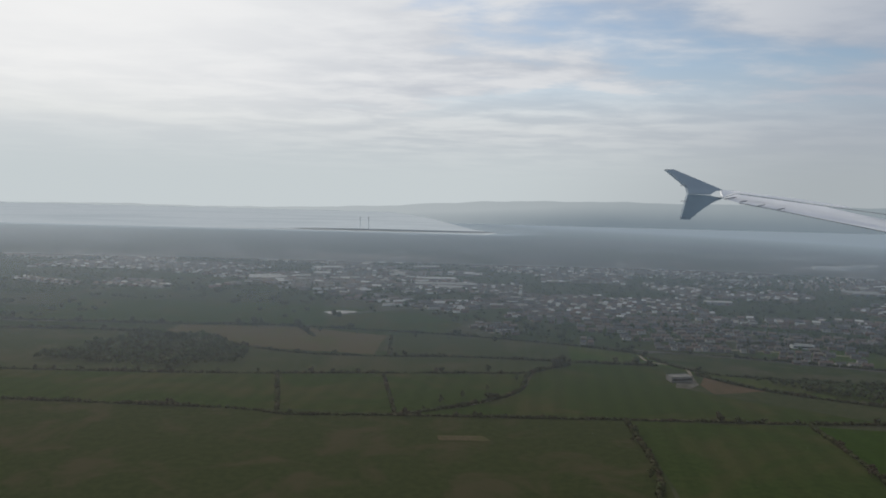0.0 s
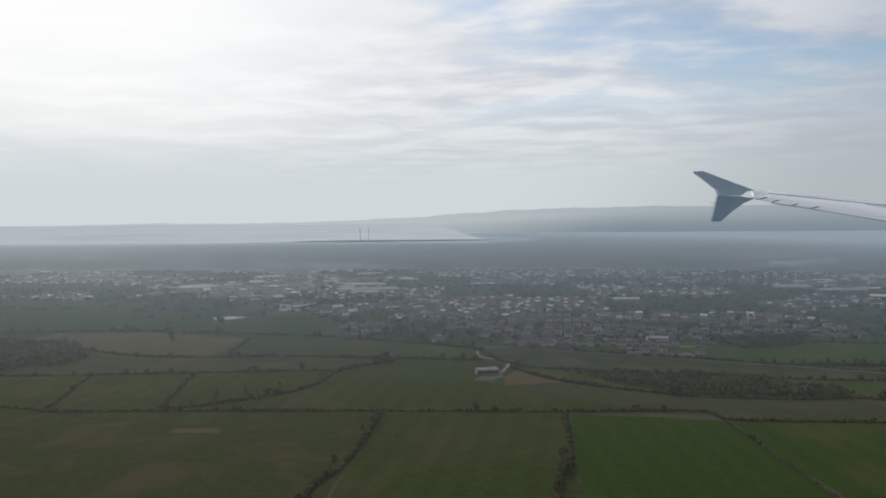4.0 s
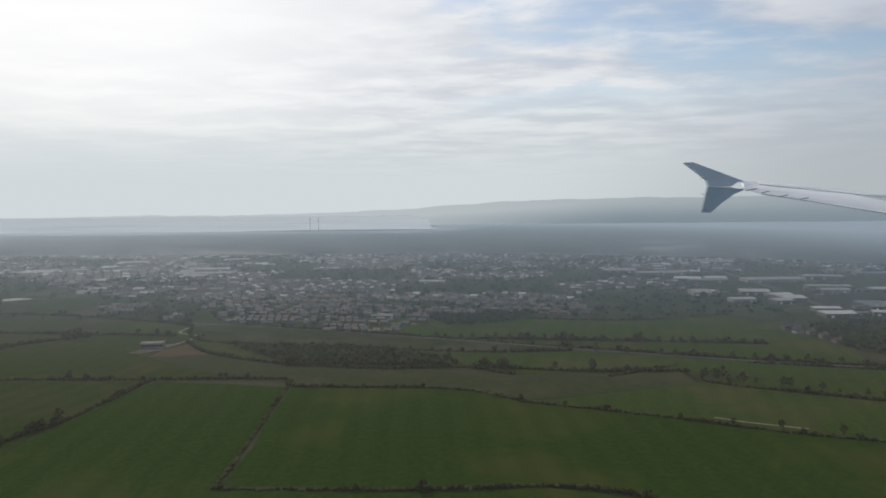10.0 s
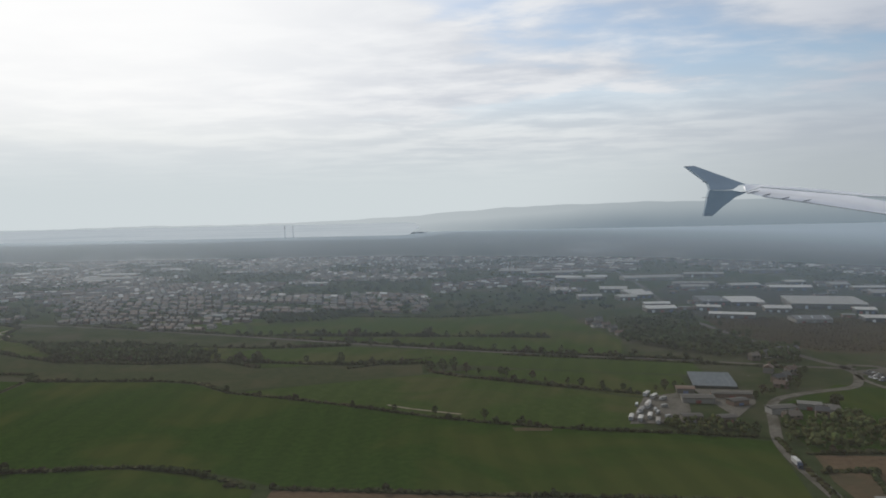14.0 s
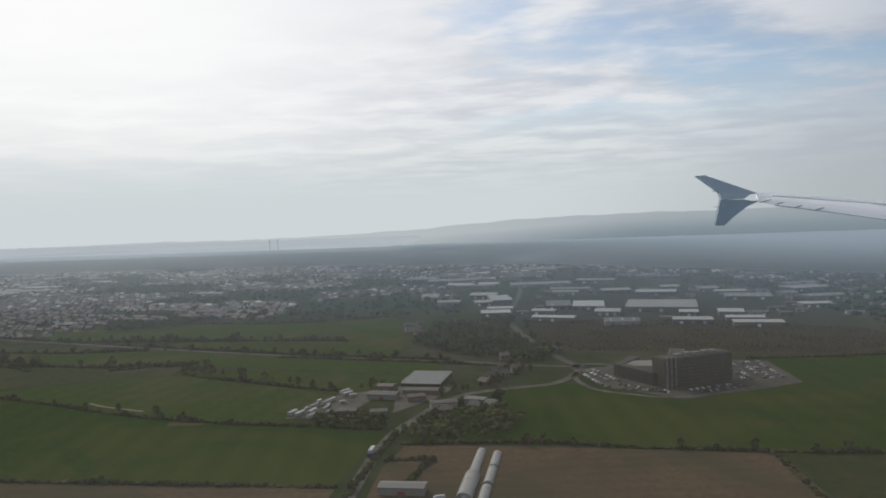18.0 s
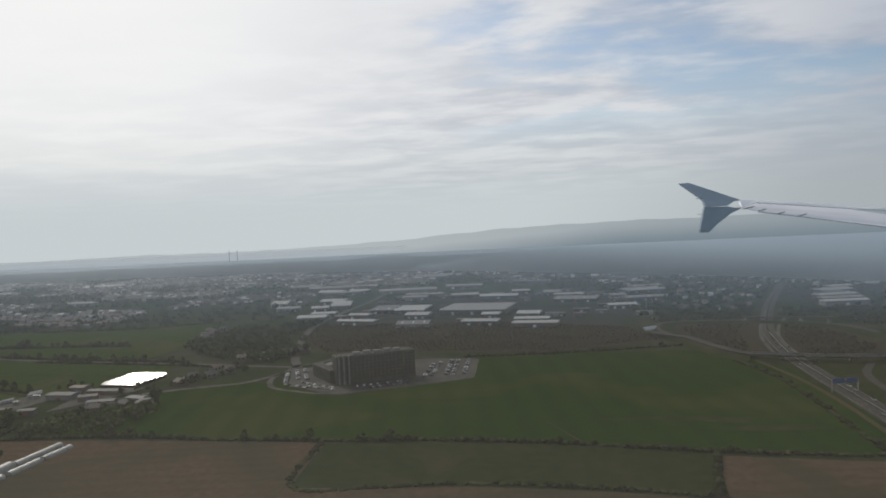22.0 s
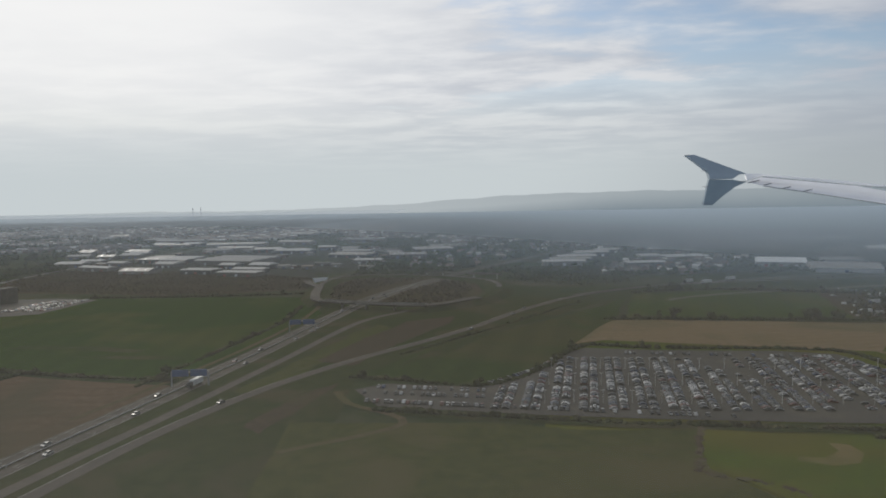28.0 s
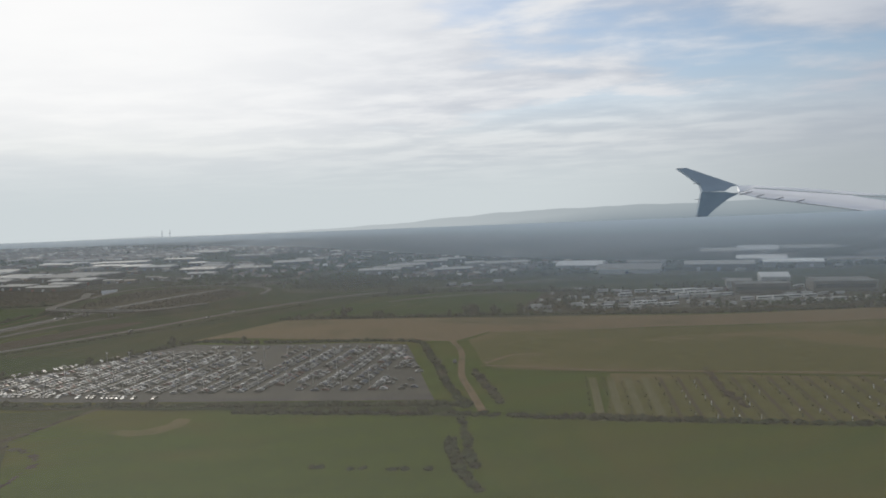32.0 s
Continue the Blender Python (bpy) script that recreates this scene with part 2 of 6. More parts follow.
DULL = surface("dull_pasture", (0.028, 0.037, 0.017), (0.040, 0.047, 0.022), 8, c=(0.048, 0.048, 0.026), c_size=90, spec=0.0)
SOIL = surface("ploughed_soil", (0.072, 0.050, 0.032), (0.098, 0.069, 0.045), 4, c=(0.058, 0.050, 0.031), c_size=110, stripes=(12, 86, 0.10), spec=0.0)
TAN = surface("stubble", (0.130, 0.096, 0.055), (0.170, 0.127, 0.076), 4, c=(0.105, 0.088, 0.048), c_size=80, stripes=(10, 80, 0.15), spec=0.0)
VERGE = surface("road_verge", (0.056, 0.048, 0.026), (0.082, 0.066, 0.039), 4, c=(0.060, 0.058, 0.026), c_size=50, spec=0.0)
YARD_GROUND = surface("yard_ground", (0.030, 0.032, 0.026), (0.048, 0.047, 0.042), 14, c=(0.030, 0.040, 0.018), c_size=70, spec=0.0)
LAND = surface("land", (0.020, 0.031, 0.012), (0.036, 0.045, 0.020), 22, c=(0.050, 0.050, 0.032), c_size=140, spec=0.0)
ASPHALT = surface("asphalt", (0.044, 0.041, 0.037), (0.058, 0.054, 0.048), 3, c=(0.070, 0.063, 0.052), c_size=30, rough=0.9, spec=0.1)
GRIT = surface("gravel_yard", (0.085, 0.080, 0.070), (0.13, 0.12, 0.105), 2.5, c=(0.065, 0.06, 0.048), c_size=18, spec=0.0)
CLAY = surface("clay_track", (0.17, 0.145, 0.11), (0.23, 0.20, 0.155), 2, c=(0.12, 0.105, 0.07), c_size=14, spec=0.0)
CHALK = surface("pale_gravel", (0.30, 0.285, 0.255), (0.40, 0.38, 0.35), 3, c=(0.20, 0.19, 0.16), c_size=16, spec=0.0)
LEAF = surface("hedge_leaves", (0.022, 0.026, 0.011), (0.040, 0.045, 0.019), 2.2, c=(0.050, 0.044, 0.024), c_size=35, island=0.45, bump=0.4, spec=0.0)
CROWN = surface("tree_leaves", (0.022, 0.030, 0.012), (0.042, 0.053, 0.021), 1.8, c=(0.050, 0.056, 0.024), c_size=40, island=0.45, bump=0.4, spec=0.0)
YOUNG = surface("young_leaves", (0.040, 0.050, 0.018), (0.070, 0.080, 0.030), 1.8, c=(0.085, 0.085, 0.036), c_size=30, island=0.4, bump=0.4, spec=0.0)
BARE = surface("bare_twigs", (0.042, 0.032, 0.022), (0.068, 0.051, 0.035), 2, c=(0.050, 0.042, 0.024), c_size=45, island=0.35, bump=0.4, spec=0.0)
BARK = surface("bark", (0.045, 0.036, 0.027), (0.075, 0.062, 0.048), 0.6, spec=0.0)
PAINTLINE = surface("road_paint", (0.17, 0.165, 0.155), (0.25, 0.245, 0.235), 1.5, c=(0.09, 0.088, 0.08), c_size=9)
CONCRETE = surface("concrete", (0.15, 0.145, 0.135), (0.21, 0.205, 0.19), 3, c=(0.11, 0.105, 0.095), c_size=14)
# near-white puts haze into the far chimneys' colour; also used as pale concrete
STACK = surface("pale_stack", (0.66, 0.68, 0.70), (0.74, 0.76, 0.78), 40)
STEEL = surface("galvanised_steel", (0.24, 0.245, 0.25), (0.32, 0.325, 0.33), 1.0, rough=0.7, metal=0.3, spec=0.1)
WALLS = palette("house_walls", [(0.13, 0.115, 0.10), (0.11, 0.068, 0.050), (0.34, 0.32, 0.29), (0.12, 0.085, 0.065), (0.15, 0.135, 0.118), (0.095, 0.075, 0.060)], rough=0.85)
TILES = palette("roof_tiles", [(0.055, 0.048, 0.045), (0.13, 0.105, 0.085), (0.085, 0.052, 0.040), (0.048, 0.048, 0.052), (0.070, 0.064, 0.060), (0.105, 0.062, 0.045)], rough=0.7)
FAR_WALLS = palette("far_house_walls", [(0.16, 0.135, 0.115), (0.15, 0.092, 0.068), (0.70, 0.68, 0.64), (0.20, 0.175, 0.15), (0.10, 0.088, 0.078), (0.76, 0.74, 0.70), (0.13, 0.118, 0.102),
                                        (0.14, 0.085, 0.062), (0.34, 0.315, 0.28), (0.11, 0.096, 0.082), (0.17, 0.145, 0.12), (0.45, 0.42, 0.38)], rough=0.85, island=True)
# the palest tone paints in the glint of some far roofs
FAR_TILES = palette("far_roof_tiles", [(0.095, 0.078, 0.068), (0.070, 0.058, 0.052), (0.15, 0.10, 0.076), (0.11, 0.070, 0.054), (0.062, 0.062, 0.066), (0.58, 0.55, 0.51), (0.090, 0.080, 0.074),
                                       (0.13, 0.082, 0.062), (0.080, 0.070, 0.062), (0.36, 0.32, 0.28), (0.070, 0.060, 0.054), (0.12, 0.10, 0.086)], rough=0.7, island=True)
PALE_ROOF = palette("pale_sheet_roof", [(0.31, 0.30, 0.28), (0.40, 0.39, 0.365), (0.26, 0.25, 0.235), (0.45, 0.44, 0.415)], rough=0.85, spec=0.05)
SHEET_ROOF = palette("sheet_roof", [(0.16, 0.155, 0.145), (0.24, 0.23, 0.21), (0.12, 0.122, 0.125), (0.30, 0.29, 0.265), (0.18, 0.17, 0.155), (0.21, 0.195, 0.175)], rough=0.6, spec=0.2)
SHEET_WALL = palette("sheet_wall", [(0.09, 0.085, 0.078), (0.14, 0.13, 0.118), (0.06, 0.062, 0.066), (0.11, 0.10, 0.085), (0.22, 0.21, 0.195)], rough=0.6, spec=0.2)
SKYLIGHT = surface("roof_light", (0.28, 0.29, 0.30), (0.36, 0.37, 0.38), 2, rough=0.3)
DOORS = palette("loading_door", [(0.10, 0.13, 0.22), (0.30, 0.31, 0.32), (0.20, 0.06, 0.05), (0.5, 0.5, 0.5)], rough=0.5)
CAR_PAINT = palette("car_paint", [(0.42, 0.42, 0.41), (0.018, 0.018, 0.020), (0.22, 0.225, 0.23), (0.035, 0.037, 0.040), (0.024, 0.038, 0.080), (0.12, 0.123, 0.128),
    (0.075, 0.018, 0.016), (0.022, 0.022, 0.025), (0.27, 0.27, 0.265), (0.020, 0.022, 0.026), (0.060, 0.064, 0.070), (0.016, 0.018, 0.022)], rough=0.38, spec=0.28, dirt=0.15)
FAR_CAR_PAINT = palette("parked_car_paint", [(0.42, 0.42, 0.41), (0.018, 0.018, 0.020), (0.22, 0.225, 0.23), (0.035, 0.037, 0.040), (0.024, 0.038, 0.080), (0.12, 0.123, 0.128),
    (0.075, 0.018, 0.016), (0.022, 0.022, 0.025), (0.27, 0.27, 0.265), (0.020, 0.022, 0.026), (0.060, 0.064, 0.070), (0.016, 0.018, 0.022)], rough=0.38, spec=0.28, dirt=0.15, island=True)
WHITE = palette("white_paint", [(0.36, 0.36, 0.35), (0.46, 0.46, 0.45), (0.29, 0.285, 0.27)], rough=0.5)
BRIGHT = palette("bright_plaster", [(0.78, 0.78, 0.76), (0.66, 0.66, 0.65), (0.72, 0.71, 0.68)], rough=0.7)
DISTANT = palette("distant_walls", [(0.20, 0.185, 0.17), (0.11, 0.10, 0.085), (0.62, 0.60, 0.57), (0.10, 0.085, 0.07), (0.08, 0.07, 0.06), (0.13, 0.12, 0.11), (0.30, 0.29, 0.27), (0.09, 0.085, 0.075)], rough=0.85, island=True)
FARM_ROOF = palette("farm_roof", [(0.07, 0.065, 0.058), (0.10, 0.095, 0.088), (0.055, 0.05, 0.046), (0.14, 0.135, 0.125), (0.12, 0.08, 0.06)], rough=0.7, spec=0.2)
FARM_WALL = palette("farm_wall", [(0.20, 0.19, 0.17), (0.12, 0.11, 0.095), (0.30, 0.29, 0.27), (0.16, 0.11, 0.085)], rough=0.8, spec=0.2)
GLASS = surface("dark_glass", (0.014, 0.016, 0.018), (0.022, 0.024, 0.027), 2, rough=0.25, spec=0.45)
GLAZING = surface("tinted_glazing", (0.026, 0.025, 0.024), (0.036, 0.034, 0.032), 2, rough=0.45, spec=0.2)
RUBBER = surface("tyre_rubber", (0.016, 0.016, 0.016), (0.024, 0.024, 0.024), 0.3)
TUNNEL = surface("polytunnel_film", (0.22, 0.215, 0.195), (0.28, 0.275, 0.25), 2, c=(0.17, 0.165, 0.145), c_size=9, rough=0.45, spec=0.2)
CLADDING = surface("dark_cladding", (0.046, 0.041, 0.036), (0.064, 0.056, 0.048), 3, c=(0.074, 0.062, 0.052), c_size=20, rough=0.55)
BLUE = surface("blue_sign", (0.040, 0.075, 0.17), (0.05, 0.095, 0.21), 2, rough=0.5)
MIRROR_ROOF = surface("glazed_roof", (0.09, 0.10, 0.095), (0.12, 0.13, 0.125), 3, rough=0.16, spec=0.7)
# reflected sky and haze are in the sea's base colour; no gloss
WATER = surface("sky_pale_sea", (0.49, 0.535, 0.555), (0.54, 0.585, 0.605), 200, c=(0.45, 0.50, 0.525), c_size=2600, rough=0.9, spec=0.0)
# harbour land: blue-grey haze is put into the base colour
HAZED_LAND = surface("hazed_harbour", (0.20, 0.235, 0.26), (0.25, 0.285, 0.31), 80, c=(0.30, 0.33, 0.35), c_size=700, spec=0.0)
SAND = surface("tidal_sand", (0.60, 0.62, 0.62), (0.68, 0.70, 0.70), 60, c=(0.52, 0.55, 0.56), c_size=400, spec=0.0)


def backdrop_material(name, low, high, z0, z1):
    """Far hills with painted haze: a plain soft glow, paler upward and westward (true metres)."""
    mat = bpy.data.materials.new(name)
    mat.use_nodes = True
    m = Nodes(mat.node_tree)
    place = m.add("ShaderNodeNewGeometry").outputs["Position"]
    xyz = m.add("ShaderNodeSeparateXYZ")
    m.link(place, xyz.inputs[0])
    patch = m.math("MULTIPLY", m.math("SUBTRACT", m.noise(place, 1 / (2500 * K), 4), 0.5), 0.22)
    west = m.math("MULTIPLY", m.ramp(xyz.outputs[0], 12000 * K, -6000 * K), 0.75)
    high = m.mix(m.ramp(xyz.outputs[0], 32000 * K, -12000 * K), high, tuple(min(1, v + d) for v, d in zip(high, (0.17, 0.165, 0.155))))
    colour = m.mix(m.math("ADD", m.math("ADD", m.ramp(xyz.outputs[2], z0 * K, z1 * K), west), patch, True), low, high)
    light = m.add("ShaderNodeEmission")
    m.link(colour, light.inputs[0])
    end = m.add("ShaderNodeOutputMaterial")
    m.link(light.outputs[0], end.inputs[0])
    return mat


HILL = backdrop_material("hill_haze_glow", (0.212, 0.262, 0.302), (0.298, 0.348, 0.380), -1300, 400)
TARMAC = surface("tarmac", (0.042, 0.037, 0.031), (0.055, 0.048, 0.040), 3, c=(0.064, 0.054, 0.043), c_size=25, rough=0.9, spec=0.1)


# ---- kit ----
def ground_z(level):
    """Flush sheets lie a little above one another."""
    return 0.001 * level


def mesh_object(name, verts, faces, material, parent=None, label="", smooth=False):
    """One mesh object from true metres."""
    data = bpy.data.meshes.new(name)
    data.from_pydata([tuple(c * K for c in v) for v in verts], [], faces)
    data.materials.append(material)
    if smooth:
        data.shade_smooth()
    ob = new(name, data)
    ob.parent = parent
    return tagged(ob, label=label)


def part(name, bm, material, parent, label="", smooth=False):
    """Links a bmesh, in true metres, as one mesh under a thing or a part."""
    bmesh.ops.scale(bm, vec=(K, K, K), verts=bm.verts)
    data = bpy.data.meshes.new(name)
    bm.to_mesh(data)
    bm.free()
    data.materials.append(material)
    if smooth:
        data.shade_smooth()
    ob = new(name, data)
    ob.parent = parent
    return tagged(ob, label=label)


def thing(name, label, category, group="", kind=""):
    return tagged(new(name), label, category, group, kind)


def spot(x, y, angle=0.0, z=0.0):
    """A pose at true metres."""
    return pose(x * K, y * K, z * K, 0, 0, angle)


def box(x0, x1, y0, y1, z0, z1, bevel=0.0, bm=None):
    bm = bm or bmesh.new()
    made = bmesh.ops.create_cube(bm, size=1.0)["verts"]
    bmesh.ops.scale(bm, vec=(x1 - x0, y1 - y0, z1 - z0), verts=made)
    bmesh.ops.translate(bm, vec=((x0 + x1) / 2, (y0 + y1) / 2, (z0 + z1) / 2), verts=made)
    if bevel:
        edges = list({e for v in made for e in v.link_edges})
        bmesh.ops.bevel(bm, geom=edges, offset=bevel, segments=1, affect="EDGES")
    return bm


def prism(outline, axis, a, b, bm=None):
    """A flat outline of (u, v) drawn out along x ("x": u is y, v is z), y or z, from a to b."""
    bm = bm or bmesh.new()
    place = {"x": lambda u, v, w: (w, u, v), "y": lambda u, v, w: (u, w, v), "z": lambda u, v, w: (u, v, w)}[axis]
    low = [bm.verts.new(place(u, v, a)) for u, v in outline]
    high = [bm.verts.new(place(u, v, b)) for u, v in outline]
    k = len(outline)
    bm.faces.new(low)
    bm.faces.new(high[::-1])
    for i in range(k):
        bm.faces.new((low[i], high[i], high[(i + 1) % k], low[(i + 1) % k]))
    bmesh.ops.recalc_face_normals(bm, faces=bm.faces)
    return bm


def sheet(name, outline, material, level, label, category="", kind="structure", rag=0.0, step=25.0):
    """A piece of flat land with this outline (true metres); its edge wanders by rag metres."""
    points = []
    for (x0, y0), (x1, y1) in zip(outline, outline[1:] + outline[:1]):
        count = max(1, int(math.hypot(x1 - x0, y1 - y0) / step)) if rag else 1
        for i in range(count):
            f = i / count
            x, y = x0 + (x1 - x0) * f, y0 + (y1 - y0) * f
            if rag and i:
                x += rag * noise.noise((x / 40, y / 40, 1.3))
                y += rag * noise.noise((x / 40, y / 40, 7.7))
            points.append((x, y, fall(y)))
    ob = mesh_object(name, points, [tuple(range(len(points)))], material)
    ob.location.z = ground_z(level)
    return tagged(ob, label, category, kind=kind)


def smooth_line(points, step=8.0):
    """A line through the points with rounded bends, in steps of about that many metres."""
    p = [np.array(q, float) for q in points]
    p = [2 * p[0] - p[1]] + p + [2 * p[-1] - p[-2]]
    out = []
    for a, b, c, d in zip(p, p[1:], p[2:], p[3:]):
        count = max(1, int(np.linalg.norm(c - b) / step))
        for i in range(count):
            f = i / count
            out.append(0.5 * (2 * b + (c - a) * f + (2 * a - 5 * b + 4 * c - d) * f * f + (3 * b - a - 3 * c + d) * f ** 3))
    out.append(p[-2])
    return out


def ribbon_parts(points, width, step=8.0, offset=0.0):
    """Left and right edge of a strip along the points."""
    line = smooth_line(points, step)
    left, right = [], []
    for i, q in enumerate(line):
        d = line[min(i + 1, len(line) - 1)] - line[max(i - 1, 0)]
        side = np.array((-d[1], d[0])) / (np.hypot(d[0], d[1]) + 1e-9)
        z = q[2] if len(q) > 2 else 0.0
        centre = q[:2] + side * offset
        left.append((*(centre + side * width / 2), z))
        right.append((*(centre - side * width / 2), z))
    return left, right


def ribbon(name, points, width, material, level, label="", offset=0.0, parent=None, thick=0.0):
    left, right = ribbon_parts(points, width, offset=offset)
    k = len(left)
    verts = left + right
    faces = [(k + i, k + i + 1, i + 1, i) for i in range(k - 1)]
    if thick:
        verts += [(x, y, z - thick) for x, y, z in left + right]
        faces += [(2 * k + i, 2 * k + i + 1, 3 * k + i + 1, 3 * k + i) for i in range(k - 1)]
        faces += [(i, i + 1, 2 * k + i + 1, 2 * k + i) for i in range(k - 1)]
        faces += [(k + i + 1, k + i, 3 * k + i, 3 * k + i + 1) for i in range(k - 1)]
    ob = mesh_object(name, verts, faces, material, parent)
    ob.location.z = ground_z(level)
    return tagged(ob, label, kind="" if parent else "structure")


def blob_shapes(count, seed, divide=1):
    """Uneven leaf clumps of unit size, as arrays of corners and triangles."""
    rng, shapes = np.random.default_rng(seed), []
    for _ in range(count):
        bm = bmesh.new()
        bmesh.ops.create_icosphere(bm, subdivisions=divide, radius=1.0)
        verts = np.array([v.co for v in bm.verts])
        faces = np.array([[v.index for v in f.verts] for f in bm.faces])
        bm.free()
        verts *= rng.uniform(0.62, 1.28, (len(verts), 1))
        shapes.append((verts, faces))
    return shapes


BLOBS = blob_shapes(10, 3)


def scatter_mesh(name, centres, sizes, material, shapes=BLOBS, seed=1):
    """One mesh of many clumps: centres in true metres, sizes as radii along x, y and z."""
    rng = np.random.default_rng(seed)
    verts, faces, base = [], [], 0
    for centre, size in zip(centres, sizes):
        v, f = shapes[rng.integers(len(shapes))]
        a = rng.uniform(0, 6.28)
        turn = np.array([[math.cos(a), -math.sin(a), 0], [math.sin(a), math.cos(a), 0], [0, 0, 1]])
        verts.append((v * size) @ turn.T + centre)
        faces.append(f + base)
        base += len(v)
    verts, faces = np.concatenate(verts) * K, np.concatenate(faces)
    data = bpy.data.meshes.new(name)
    data.from_pydata(verts.tolist(), [], faces.tolist())
    data.materials.append(material)
    return data


def hedge(points, height=3.2, width=4.0, gaps=0.06, trees=0.05, material=None, label="thick dark hedgerow between two fields", seed=0):
    """A hedgerow of many clumps along a line, uneven in height, with gaps and taller bushes."""
    rng = np.random.default_rng(seed + int(abs(points[0][0]) * 7 + abs(points[0][1])))
    centres, sizes = [], []
    for q in smooth_line(points, 1.9):
        tall = height * (0.75 + 0.6 * noise.noise((q[0] / 30, q[1] / 30, 0.4)) + rng.uniform(-0.2, 0.2))
        if rng.random() < gaps:
            continue
        if rng.random() < trees:
            tall *= rng.uniform(1.5, 2.6)
            for _ in range(4):
                r = tall * rng.uniform(0.22, 0.34)
                centres.append((q[0] + rng.normal(0, r * 0.7), q[1] + rng.normal(0, r * 0.7), tall * rng.uniform(0.45, 0.85)))
                sizes.append((r, r, r * 0.9))
        r = width / 2
        centres.append((q[0] + rng.normal(0, 0.5), q[1] + rng.normal(0, 0.5), tall * 0.42))
        sizes.append((r * rng.uniform(0.8, 1.3), r * rng.uniform(0.8, 1.3), tall * 0.58))
    data = scatter_mesh("hedge", centres, sizes, material or LEAF, seed=seed)
    return tagged(new("hedge", data), label, "hedge", "field hedges", "stuff")


def inside(outline, x, y):
    hit = False
    for (x0, y0), (x1, y1) in zip(outline, outline[1:] + outline[:1]):
        if (y0 > y) != (y1 > y) and x < x0 + (y - y0) / (y1 - y0) * (x1 - x0):
            hit = not hit
    return hit


def wood(outline, spacing=6.0, height=9.0, material=None, label="dense dark wood of low trees", seed=0):
    """A wood: many crowns of several clumps each."""
    rng = np.random.default_rng(seed + 100)
    xs, ys = [p[0] for p in outline], [p[1] for p in outline]
    centres, sizes = [], []
    for x in np.arange(min(xs), max(xs), spacing):
        for y in np.arange(min(ys), max(ys), spacing):
            px, py = x + rng.uniform(-0.6, 0.6) * spacing, y + rng.uniform(-0.6, 0.6) * spacing
            if not inside(outline, px, py) or rng.random() < 0.12:
                continue
            tall = height * (0.8 + 0.5 * noise.noise((px / 40, py / 40, 3.1)) + rng.uniform(-0.25, 0.3))
            for _ in range(3):
                r = tall * rng.uniform(0.2, 0.36)
                centres.append((px + rng.normal(0, r * 0.6), py + rng.normal(0, r * 0.6), tall * rng.uniform(0.4, 0.8)))
                sizes.append((r, r, r * rng.uniform(0.8, 1.2)))
    data = scatter_mesh("wood", centres, sizes, material or CROWN, seed=seed)
    return tagged(new("wood", data), label, "wood", kind="stuff")


# ---- the land ----
def fall(y):
    """Past the town the plain tips down towards the sea, bent to fit the view's horizon (true metres)."""
    past = max(0.0, y - 2600)
    return -0.031 * past ** 2 / (past + 1500)


COLUMNS = [-49000, -26000, -14000, -9000, -6500, -5000] + list(range(-4200, 5001, 400)) + [6000, 7500, 10000, 15000, 26000, 49000]
stops = list(range(-4000, 5001, 200)) + [5400, 6000, 7000, 8000, 9500, 11000, 13500, 16000, 20000, 24000, 29000, 34000, 41000, 49000]


def grid_faces(wide, deep):
    return [(i * wide + j, i * wide + j + 1, (i + 1) * wide + j + 1, (i + 1) * wide + j) for i in range(deep - 1) for j in range(wide - 1)]


verts = [(x, y, fall(y)) for y in stops for x in COLUMNS]
ground = mesh_object("ground", verts, grid_faces(len(COLUMNS), len(stops)), LAND)
tagged(ground, "flat dull green and brown coastal plain, hazy far off", "ground", kind="structure")

# the bay beyond the fall of the land: rows of (y, west end, east end); its tilt fits the view
def sea_z(y):
    return -44 - 0.014 * (y - 5000)


BAY = [(5000, -30000, 180), (5120, -30000, 330), (5250, -30000, 420), (5450, -30000, 390), (5900, -30000, 330), (7000, -30000, 160), (9000, -30000, 0), (14000, -30000, -400), (26000, -30000, -1700), (44000, -30000, -4000)]
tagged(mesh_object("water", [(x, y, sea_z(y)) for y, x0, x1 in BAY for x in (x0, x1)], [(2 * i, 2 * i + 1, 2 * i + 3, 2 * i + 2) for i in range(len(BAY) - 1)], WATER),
       "pale grey sea bay, sky reflection and haze painted in", "sea", kind="structure")
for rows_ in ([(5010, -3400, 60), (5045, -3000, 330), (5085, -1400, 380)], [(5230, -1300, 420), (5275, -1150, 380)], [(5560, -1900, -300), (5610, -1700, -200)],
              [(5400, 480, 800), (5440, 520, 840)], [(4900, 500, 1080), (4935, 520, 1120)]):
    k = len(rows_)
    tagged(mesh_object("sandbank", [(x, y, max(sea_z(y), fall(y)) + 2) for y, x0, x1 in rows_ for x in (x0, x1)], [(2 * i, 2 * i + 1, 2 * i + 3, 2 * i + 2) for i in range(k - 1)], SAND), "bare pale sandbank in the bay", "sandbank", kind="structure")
HARBOUR = [(5700, -1100, 150), (5760, -1350, 260), (5900, -1250, 330), (6100, -700, 300)]
tagged(mesh_object("harbour_land", [(x, y, sea_z(y) + 3) for y, x0, x1 in HARBOUR for x in (x0, x1)], [(2 * i, 2 * i + 1, 2 * i + 3, 2 * i + 2) for i in range(3)], HAZED_LAND),
       "harbour land reaching into the bay, blue-grey haze painted in", "land", kind="structure")


